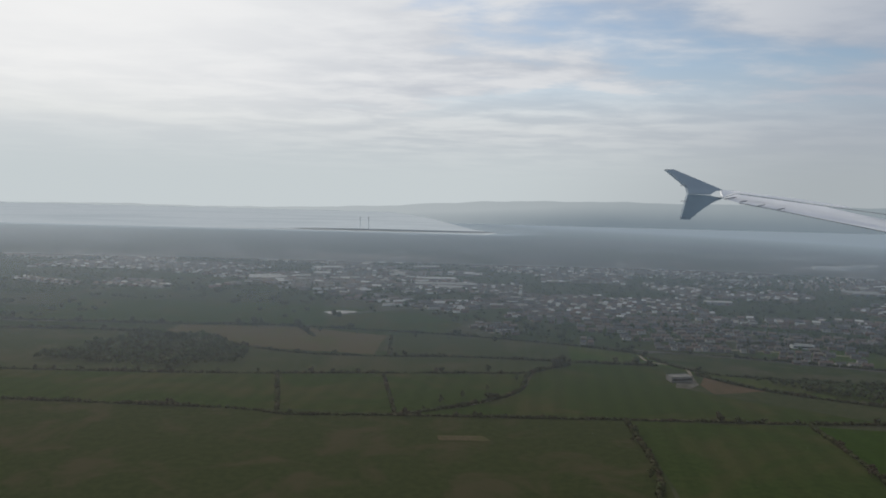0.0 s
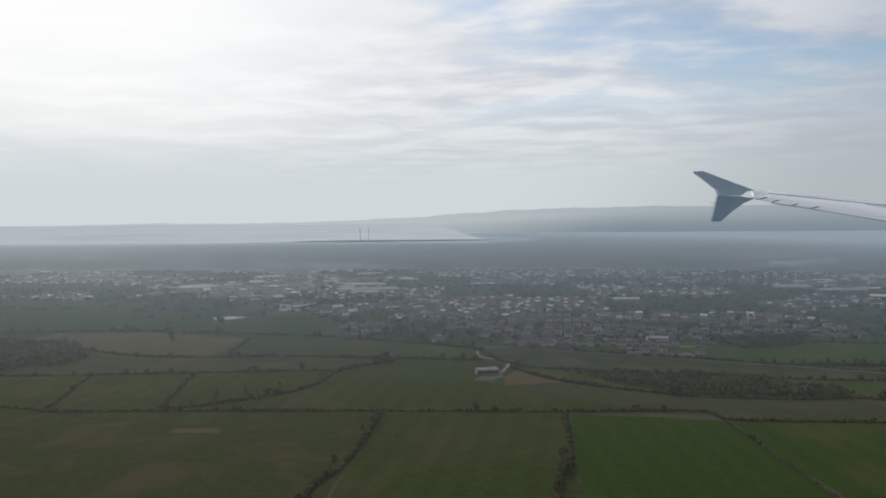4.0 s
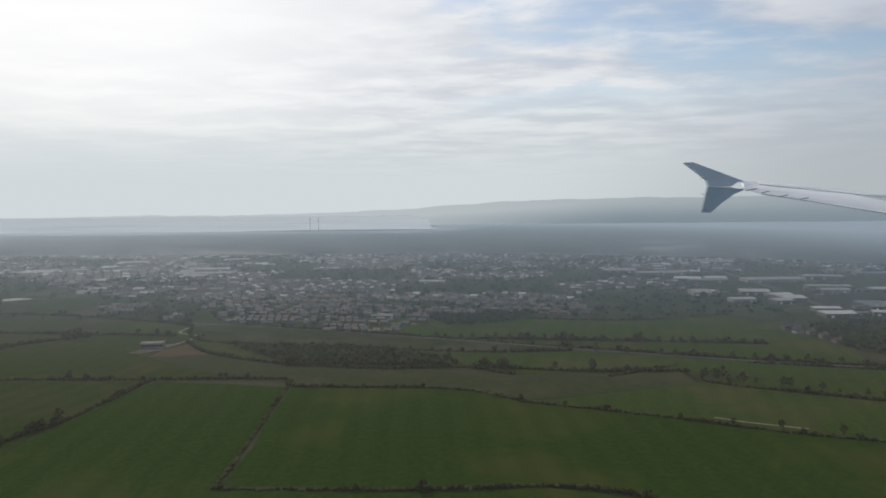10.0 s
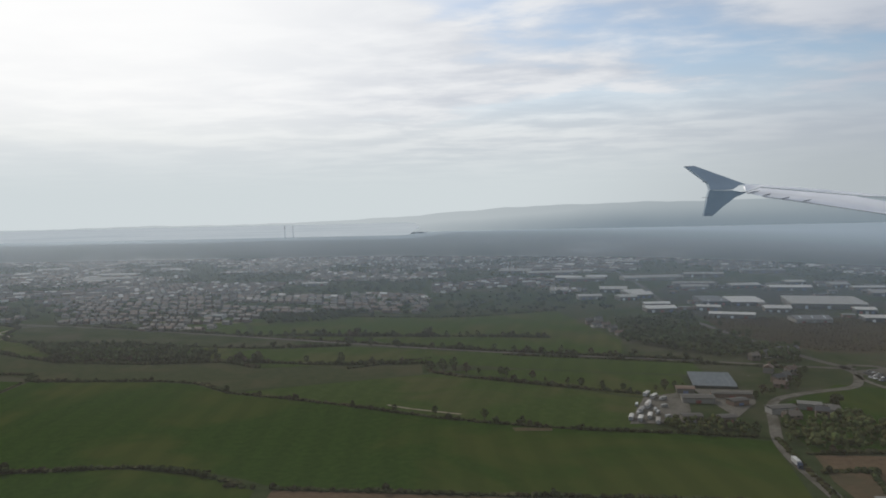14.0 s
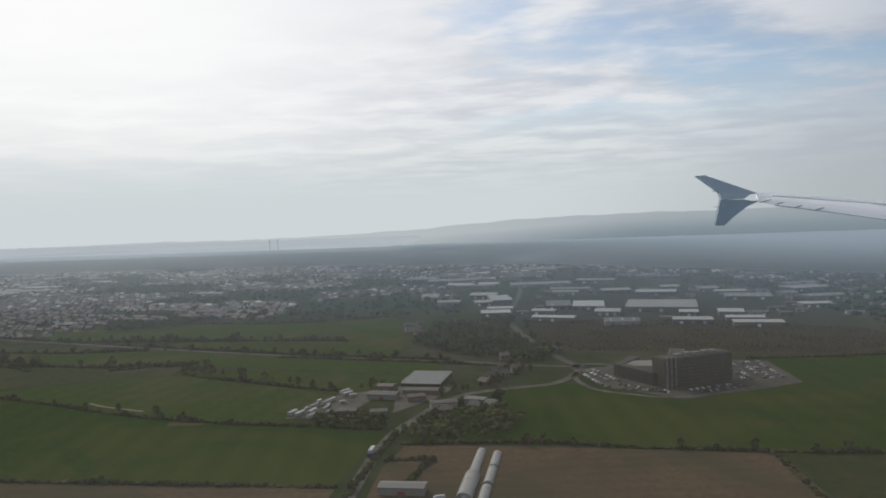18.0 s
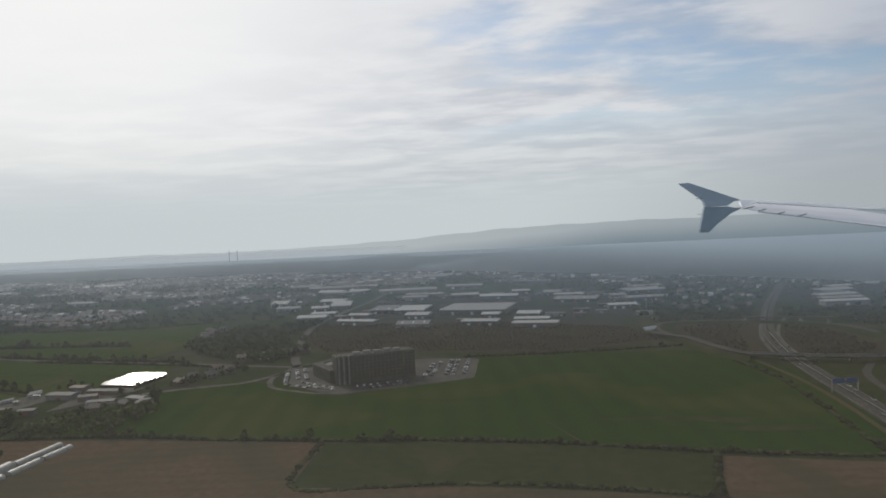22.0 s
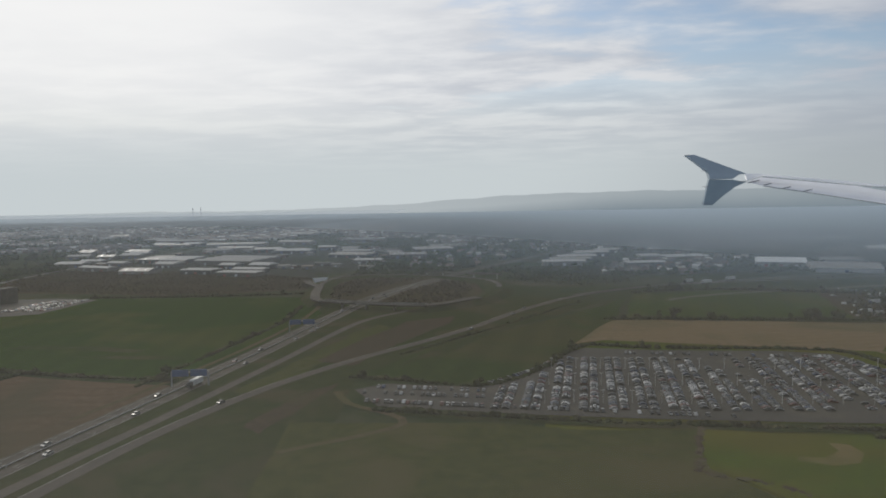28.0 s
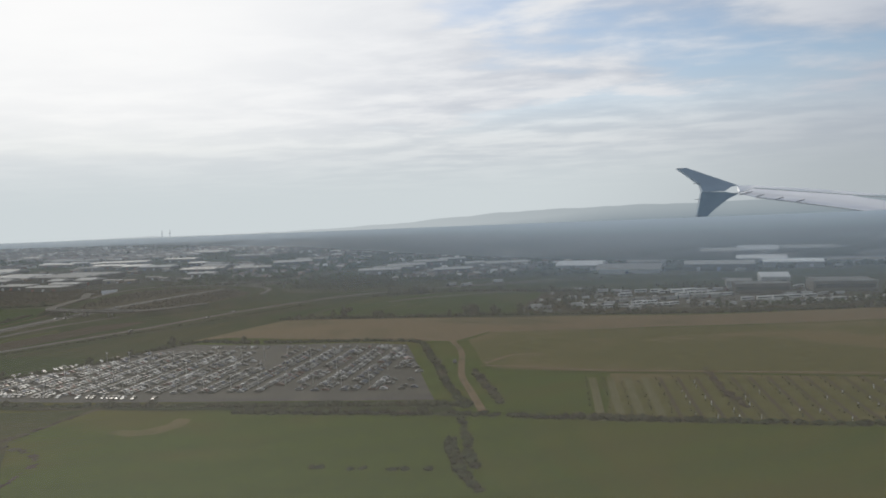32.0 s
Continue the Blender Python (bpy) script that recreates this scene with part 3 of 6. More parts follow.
def ridge(name, x0, x1, y, tops, depth, label):
    """A far range of hills: tops, in true metres at even steps, are set to fit the view."""
    verts, faces, cols, rows_ = [], [], 220, 7
    for i in range(cols + 1):
        f = i / cols * (len(tops) - 1)
        k = min(int(f), len(tops) - 2)
        s = (1 - math.cos((f - k) * math.pi)) / 2
        top = tops[k] * (1 - s) + tops[k + 1] * s
        x = x0 + (x1 - x0) * i / cols
        top += 350 * (0.16 * noise.noise((x / 1400, 2.0, y / 900)) + 0.05 * noise.noise((x / 350, 5.0, y / 900)))
        for j in range(rows_ + 1):
            g = j / rows_
            verts.append((x, y + 0.28 * min(0.0, x + 2000) + depth * g + 150 * noise.noise((x / 1800, g * 2, 9.1)), -1750 + (top + 1750) * (0.72 * g + 0.28 * math.sin(g * math.pi / 2))))
    for i in range(cols):
        for j in range(rows_):
            a = i * (rows_ + 1) + j
            faces.append((a, a + rows_ + 1, a + rows_ + 2, a + 1))
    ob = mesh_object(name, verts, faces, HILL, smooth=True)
    return tagged(ob, label, "hills", kind="structure")


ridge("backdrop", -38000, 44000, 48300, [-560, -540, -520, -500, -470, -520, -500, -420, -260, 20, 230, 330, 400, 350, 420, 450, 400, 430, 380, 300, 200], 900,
      "low hills on the horizon, blue-grey haze painted as glow")

# an added sheet carries the painted haze; it ends at the shore of the bay
HAZE_ROWS = [(-4000, None), (2600, None), (3400, None), (3900, None), (4300, None), (4650, None), (5000, 150), (5250, 400), (5450, 370), (5900, 310), (7000, 140), (9000, -20), (14000, -420), (26000, -1750), (44000, -4100), (48900, -5000)]
SLOPE = {4300: 27, 4650: 14}
rows_ = []
for (y0, e0), (y1, e1) in zip(HAZE_ROWS, HAZE_ROWS[1:]):
    pieces = max(1, round((y1 - y0) / (200 if y1 < 5500 else 2500)))
    for k in range(pieces):
        f = k / pieces
        ends = []
        for y, edge in ((y0, e0), (y1, e1)):
            ends.append((400 if edge is None else edge, SLOPE.get(y, 38) if edge is None else -6))
        rows_.append((y0 + (y1 - y0) * f, ends[0][0] + (ends[1][0] - ends[0][0]) * f, ends[0][1] + (ends[1][1] - ends[0][1]) * f))
rows_.append((HAZE_ROWS[-1][0], HAZE_ROWS[-1][1], -6))
verts = []
for y, shore, low in rows_:
    west = [x for x in COLUMNS if x < -4300] + [-4200 + (shore - 60 + 4200) * k / 11 for k in range(12)]
    east = [shore + 260 + (5000 - shore - 260) * k / 12 for k in range(12)] + [x for x in COLUMNS if x >= 5000]
    verts += [(x, y, low + fall(y)) for x in west] + [(x, y, 38 + fall(y)) for x in east]
layer = mesh_object("haze_sheet", verts, grid_faces(len(verts) // len(rows_), len(rows_)),
                    haze_material("painted_haze", (0.390, 0.485, 0.560), reach=(350, 2600), top=0.90, floor=0.04))
tagged(layer, "thin sheet over the plain with painted blue-grey haze", "haze", kind="structure")
# ---- fields: material, outline, label ----
FIELDS = [
    (SPRING, [(1850, 120), (2760, 120), (2760, 470), (2380, 530), (1900, 540), (1850, 400)], "rough green grass round the car park"),
    (OLIVE, [(-700, 120), (140, 120), (162, 529), (165, 655), (-240, 659), (-700, 676)], "rough olive pasture with pale worn patches"),
    (GRASS, [(144, 120), (310, 120), (330, 534), (340, 655), (168, 657), (165, 529)], "green meadow between two hedges"),
    (LUSH, [(314, 120), (800, 120), (790, 377), (745, 400), (695, 410), (630, 402), (500, 400), (480, 637), (345, 655), (334, 534)], "deep green field of young cereal"),
    (LUSH, [(504, 406), (630, 408), (700, 416), (750, 406), (800, 382), (1090, 365), (1105, 461), (1050, 476), (980, 487), (890, 512), (795, 554),
            (695, 590), (655, 621), (610, 634), (484, 639)], "wide deep green field of young cereal"),
    (SOIL, [(802, 120), (1085, 120), (1092, 361), (800, 378)], "brown ploughed strip beside a lane"),
    (YARD_GROUND, [(1190, 960), (1300, 930), (1460, 880), (1600, 860), (1640, 960), (1660, 1120), (1640, 1330), (1520, 1390), (1300, 1400), (1230, 1300), (1200, 1100)], "dull paved ground of the industrial estate"),
    (YARD_GROUND, [(1880, 940), (1960, 860), (2160, 885), (2420, 920), (2900, 960), (3200, 1250), (2700, 1650), (2200, 1560), (1960, 1330), (1900, 1120)], "dull built-over ground between yards and houses"),
    (SCRUB, [(1215, 985), (1460, 945), (1605, 856), (1625, 750), (1500, 700), (1400, 720), (1260, 740), (1205, 862)], "brown rough ground under scrub"),
    (GRASS, [(-700, 682), (-240, 664), (-55, 659), (30, 702), (75, 753), (92, 828), (-110, 808), (-310, 786), (-700, 774)], "green meadow with a line of hedge trees"),
    (DULL, [(-700, 784), (-310, 792), (90, 835), (150, 887), (20, 906), (-195, 906), (-440, 1009), (-700, 1019)], "dull pasture strip beside a hedge"),
    (VERGE, [(-420, 1024), (-240, 931), (-100, 911), (-95, 1039), (-235, 1088), (-420, 1083)], "dull brown stubble field beside a wood"),
    (GRASS, [(-700, 1090), (-275, 1100), (-20, 1066), (20, 1150), (-60, 1260), (-330, 1330), (-700, 1320)], "pale green pasture at the edge of the town"),
    (DULL, [(-92, 1034), (-80, 913), (150, 900), (168, 1002), (-15, 1056)], "dull green field below the town"),
    (GRASS, [(-45, 657), (170, 661), (340, 662), (420, 668), (285, 755), (258, 784), (262, 887), (155, 882), (98, 828), (80, 753), (34, 702)], "bright green meadow round a farm track"),
    (SOIL, [(287, 759), (285, 799), (305, 841), (344, 806), (354, 780)], "small bare brown patch beside a barn"),
    (DULL, [(296, 755), (420, 670), (500, 642), (612, 637), (660, 627), (700, 600), (860, 657), (855, 698), (690, 686), (640, 715), (455, 727), (352, 779)], "dull green field with dark hedges"),
    (MEADOW, [(155, 887), (262, 892), (300, 848), (352, 784), (455, 730), (575, 727), (650, 792), (490, 821), (312, 855), (250, 965), (165, 1002)], "green pasture below the houses"),
    (MEADOW, [(575, 725), (640, 717), (690, 690), (860, 706), (950, 676), (1120, 642), (1120, 702), (940, 749), (758, 798), (655, 790)], "long green field below a lane"),
    (MEADOW, [(700, 592), (797, 557), (892, 515), (982, 490), (1030, 490), (1050, 564), (950, 621), (873, 659)], "green field with a hedge of bushes"),
    (MEADOW, [(877, 666), (955, 623), (1050, 568), (1085, 580), (1095, 642), (950, 672)], "narrow green field beside sheds"),
    (MEADOW, [(420, 980), (565, 892), (755, 825), (940, 757), (1060, 730), (1075, 813), (1060, 882), (990, 839), (830, 857), (620, 877), (540, 1054)], "pale green golf meadow with tree rows"),
    (MEADOW, [(545, 1058), (625, 882), (835, 862), (995, 845), (1055, 887), (1040, 980), (1020, 1058), (850, 1009)], "bright green open grass below the estate"),
    (SOIL, [(1110, 120), (1640, 120), (1650, 235), (1560, 276), (1540, 312), (1500, 323), (1440, 333), (1340, 338), (1340, 412), (1250, 423), (1120, 433), (1112, 392)], "bare brown ploughed field"),
    (LUSH, [(1122, 439), (1250, 428), (1345, 417), (1410, 412), (1486, 400), (1560, 380), (1655, 365), (1672, 461), (1680, 588), (1640, 686), (1540, 692), (1420, 686),
            (1418, 588), (1320, 534), (1270, 578), (1215, 606), (1150, 549), (1126, 498)], "wide green field in front of the hotel"),
    (OLIVE, [(1342, 410), (1345, 341), (1440, 337), (1500, 327), (1540, 318), (1556, 374), (1486, 395), (1400, 408)], "dull brown-green field with a pale hedge"),
    (SOIL, [(1560, 372), (1545, 316), (1565, 278), (1650, 239), (1662, 353)], "bare brown field beside the motorway"),
    (OLIVE, [(1640, 120), (1760, 120), (1752, 255), (1760, 300), (1754, 368), (1785, 440), (1845, 525), (1925, 647), (1800, 706), (1640, 706), (1682, 588), (1672, 431)], "rough olive verges of the interchange"),
    (SCRUB, [(1655, 690), (1672, 645), (1720, 628), (1765, 618), (1802, 660), (1815, 725), (1806, 790), (1762, 835), (1700, 856), (1655, 850), (1645, 800)], "brown rough ground inside the interchange"),
    (GRASS, [(1752, 370), (1772, 365), (1824, 356), (1855, 392), (1870, 431), (1893, 470), (1900, 490), (1920, 555), (1955, 686), (1925, 627), (1845, 521), (1785, 443)], "bright green wedge between road and car park"),
    (TAN, [(1880, 461), (1900, 472), (2060, 437), (2080, 468), (2240, 472), (2380, 482), (2380, 534), (2250, 521), (1940, 551), (1918, 549)], "long strip of tan stubble"),
    (MEADOW, [(1930, 557), (2110, 541), (2112, 573), (2180, 676), (2050, 720), (1960, 696)], "green pasture beside the lorry park"),
    (MUSTARD, [(2082, 468), (2068, 439), (2078, 372), (2085, 356), (2140, 343), (2290, 321), (2700, 294), (2700, 510), (2380, 478), (2240, 468)], "olive rough grass field"),
    (SPRING, [(2088, 345), (2136, 341), (2124, 272), (2090, 278)], "small green paddock"),
    (MUSTARD, [(2140, 339), (2280, 319), (2600, 284), (2560, 216), (2236, 253), (2128, 268)], "tree nursery field with pale rows"),
    (MOSS, [(1760, 120), (1865, 120), (1857, 290), (1830, 296), (1740, 294), (1745, 257)], "rough olive field below the car park"),
    (MOSS, [(1864, 120), (1955, 120), (1936, 198), (1905, 247), (1907, 272), (1912, 290), (1855, 288)], "mossy brown-green field below the car park"),
    (SPRING, [(1955, 120), (2700, 120), (2700, 211), (2236, 247), (2120, 263), (1990, 278), (1914, 290), (1909, 272), (1907, 247), (1938, 198)], "bright green grass field below the car park"),
]
for level, (material, outline, label) in enumerate(FIELDS, 1):
    sheet("field", outline, material, level, label, "field", rag=3.0)

# small marks on the land: material, outline, name, label
for material, outline, name, label in (
        (CHALK, [(-226, 1240), (-205, 1262), (-168, 1255), (-180, 1228), (-205, 1212)], "gravel_site", "pale gravel building site on a field"),
        (GRIT, [(252, 784), (268, 828), (290, 841), (284, 799), (268, 780)], "farm_yard", "pale gravel yard round a barn"),
        (GRIT, [(1022, 498), (1046, 568), (1085, 586), (1066, 500)], "caravan_yard", "pale gravel yard with parked caravans"),
        (GRIT, [(1100, 510), (1092, 594), (1140, 588), (1128, 549)], "market_garden_yard", "worn gravel yard between sheds"),
        (ASPHALT, [(1250, 652), (1270, 576), (1320, 539), (1378, 564), (1425, 588), (1428, 676), (1380, 686), (1320, 676)], "hotel_car_park", "dark asphalt car park round the hotel"),
        (VERGE, [(2112, 576), (2190, 676), (2360, 698), (2420, 627), (2400, 545), (2250, 541)], "lorry_yard", "pale dirt yard full of lorries"),
        (MUSTARD, [(1938, 256), (1949, 251), (1959, 254), (1965, 264), (1964, 273), (1957, 275), (1957, 266), (1949, 259), (1940, 260)], "bare_patch", "bare sandy patch in the grass"),
        (GRASS, [(1560, 420), (1600, 424), (1640, 420), (1636, 412), (1590, 414)], "worn_strip", "pale worn strip in the green field"),
        (GRASS, [(1505, 452), (1560, 452), (1600, 441), (1598, 432), (1550, 441), (1500, 444)], "pale_strip", "pale worn strip in the green field"),
        (VERGE, [(938, 490), (966, 489), (966, 482), (940, 482)], "bare_strip", "bare tan strip in the field"),
        (VERGE, [(100, 446), (128, 443), (136, 431), (104, 429)], "bare_patch", "bare worn patch in the pasture"),
        (VERGE, [(20, 412), (60, 416), (70, 397), (24, 394)], "bare_patch", "bare worn patch in the pasture"),
        (VERGE, [(-10, 598), (30, 600), (36, 588), (-8, 586)], "bare_patch", "bare worn patch in the pasture")):
    sheet(name, outline, material, 40, label, "ground", rag=1.5, step=8)

sheet("dark_belt", [(1780, 316), (1849, 304), (1913, 299), (1986, 296), (2064, 293), (2074, 270), (2049, 277), (1985, 283), (1914, 290), (1850, 296), (1785, 305)], OLIVE, 42, "dark olive belt below the car park", "ground", rag=3, step=6)
# the OLIVE outline is the link road bank's shade, laid as a dark sheet
for outline, material in (([(1721, 411), (1736, 479), (1758, 546), (1795, 572), (1791, 533), (1762, 460), (1745, 397)], SCRUB), ([(1769, 390), (1787, 439), (1825, 503), (1866, 576), (1886, 593), (1838, 516), (1801, 439)], OLIVE),
                          ([(1723, 285), (1729, 318), (1738, 348), (1747, 359), (1739, 305), (1732, 278)], SCRUB)):
    sheet("dark_patch", outline, material, 43, "dark rough scrub and painted bank shade beside the road", "ground", rag=5, step=4)
sheet("dark_patch", [(1698, 340), (1708, 400), (1716, 445), (1734, 530), (1750, 512), (1742, 460), (1726, 410), (1712, 340)], MOSS, 41, "dark rough grass in the interchange", "ground", rag=6, step=4)
CAR_PARK = [(1758, 347), (1772, 359), (1822, 353), (1850, 384), (1868, 428), (1885, 448), (1928, 441), (1998, 439), (2031, 430), (2040, 391), (2047, 355), (2057, 309), (2060, 296), (1962, 300), (1900, 303), (1844, 308), (1775, 318)]
sheet("car_park", CAR_PARK, ASPHALT, 40, "large grey airport car park packed with cars", "car park", rag=1.0)

# ---- roads ----
ROADS = [
    ([(1098, 196), (1102, 338), (1104, 421), (1110, 463), (1117, 485), (1126, 512), (1136, 541), (1154, 565), (1188, 582), (1226, 598), (1250, 640)], 7.5, GRIT, "winding pale grey country lane"),
    ([(1262, 676), (1282, 670), (1286, 655), (1268, 645), (1250, 655), (1250, 670), (1264, 677)], 8, ASPHALT, "small grey roundabout at the hotel"),
    ([(1250, 652), (1245, 610), (1257, 573), (1282, 556), (1306, 545), (1342, 552), (1384, 576)], 5, GRIT, "pale service road round the hotel"),
    ([(1255, 659), (1230, 745), (1192, 990), (1215, 1350), (1228, 1700), (1260, 2300)], 9, ASPHALT, "straight grey road through the estate"),
    ([(250, 965), (330, 965), (560, 887), (755, 815), (935, 753), (1125, 702), (1205, 676), (1255, 662)], 7, ASPHALT, "narrow tree-lined lane"),
    ([(-700, 1083), (-450, 1090), (-270, 1102), (-18, 1063), (165, 1007), (330, 965)], 7, ASPHALT, "narrow hedged lane below the town"),
    ([(254, 947), (258, 911), (292, 884), (286, 833), (272, 813)], 4, CLAY, "pale farm track"),
    ([(2058, 440), (2066, 400), (2069, 343), (2074, 314), (2081, 276)], 3.6, TAN, "pale dirt lane beside the car park"),
    ([(2078, 363), (2100, 359), (2140, 346), (2300, 323)], 2.4, TAN, "pale dirt track between fields"),
    ([(2080, 368), (2096, 390), (2112, 388)], 2.4, TAN, "pale dirt track bend"),
    ([(1746, 257), (1790, 294), (1760, 323), (1750, 343)], 4, VERGE, "dirt track to the car park"),
    ([(1474, 448), (1492, 398)], 1.2, DULL, "faint tractor track across the field"),
    ([(1336, 417), (1335, 250)], 1.5, VERGE, "faint tractor track across ploughed soil"),
    ([(841, 550), (856, 541), (872, 534), (901, 523)], 2.5, CLAY, "pale worn track along a hedge"),
    ([(-50, 655), (28, 698), (74, 751)], 3, CLAY, "pale worn path along a hedge"),
    ([(-217, 1200), (-60, 1330), (120, 1480), (180, 1900)], 7, ASPHALT, "grey town road"),
    ([(440, 1029), (470, 1300), (560, 1700), (700, 2300)], 8, ASPHALT, "grey town road"),
]
for points, width, material, label in ROADS:
    tagged(ribbon("road", points, width, material, 46, label), category="road")

MOTORWAY = [(1632, 120), (1650, 239), (1664, 328), (1679, 432), (1692, 549), (1706, 647), (1736, 774), (1815, 985), (1950, 1290), (2100, 1600), (2500, 2600)]
for offset, width, level in ((-4.1, 6.6, 46), (4.1, 6.6, 46)):
    tagged(ribbon("motorway", MOTORWAY, width, TARMAC, level, "grey motorway carriageway", offset), category="road")
for offset in (-7.1, 7.1):
    tagged(ribbon("edge_line", MOTORWAY[:7], 0.25, PAINTLINE, 51, "solid white road marking", offset), category="road marking")
tagged(ribbon("hard_shoulder", MOTORWAY[:6], 1.2, GRIT, 49, "pale hard shoulder", 8.3), category="road")
# the motorway's middle: a low barrier; and dashed lane lines
barrier = tagged(new("crash_barrier"), "grey steel crash barrier along the motorway", "barrier")
ribbon("rail", [(x, y, 0.8) for x, y in MOTORWAY[:7]], 0.2, STEEL, 46, "", parent=barrier, thick=0.35)
for q in smooth_line(MOTORWAY[:6], 14):
    mesh_object("barrier_post", [(q[0] + u, q[1] + v, z) for z in (0, 0.8) for u, v in ((-0.1, -0.1), (0.1, -0.1), (0.1, 0.1), (-0.1, 0.1))],
                [(0, 1, 5, 4), (1, 2, 6, 5), (2, 3, 7, 6), (3, 0, 4, 7)], STEEL, barrier)
lanes = tagged(new("lane_dashes"), "dashed white lane markings on the motorway", "road marking", kind="structure")
for offset in (-5.2, -3.0, 3.0, 5.2):
    line = smooth_line(MOTORWAY[:6], 3.0)
    for a, b in list(zip(line, line[1:]))[::4]:
        u = (b - a) / np.hypot(*(b - a))
        w = np.array((-u[1], u[0]))
        corners = [a + w * (offset - 0.12), b + w * (offset - 0.12), b + w * (offset + 0.12), a + w * (offset + 0.12)]
        mesh_object("dash", [(c[0], c[1], 0.52) for c in corners], [(0, 1, 2, 3)], PAINTLINE, lanes)
SLIP = [(1648, 120), (1669, 237), (1681, 300), (1700, 412), (1721, 540), (1752, 600)]
tagged(ribbon("slip_road", SLIP, 6, TARMAC, 44, "grey slip road beside the motorway"), category="road")
SLIP2 = [(1640, 294), (1655, 372), (1668, 470), (1672, 549), (1668, 627)]
tagged(ribbon("slip_road", SLIP2, 4, VERGE, 44, "pale slip road with bare verges"), category="road")
LINK = [(1668, 150), (1681, 240), (1693, 294), (1713, 352), (1745, 414), (1780, 467), (1812, 521), (1847, 594), (1892, 668), (1940, 718), (1992, 755), (2056, 780), (2151, 806), (2260, 832), (2420, 856), (2700, 890), (3200, 920)]
FAR_LINK = [(1905, 690), (1955, 735), (2025, 775), (2091, 804), (2160, 832), (2235, 862), (2310, 885), (2425, 908), (2700, 945), (3200, 980)]
tagged(ribbon("link_road", FAR_LINK, 9, ASPHALT, 48, "grey far carriageway of the link road"), category="road")
tagged(ribbon("local_road", [(1985, 655), (2019, 680), (2077, 706), (2133, 719), (2215, 747), (2330, 770), (2500, 790)], 6, GRIT, 47, "pale local road along the yards"), category="road")
tagged(ribbon("link_road", LINK, 7, TARMAC, 48, "curved grey dual carriageway"), category="road")
for offset in (3.2,):
    tagged(ribbon("edge_line", LINK[:9], 0.25, PAINTLINE, 53, "solid white road marking", offset), category="road marking")

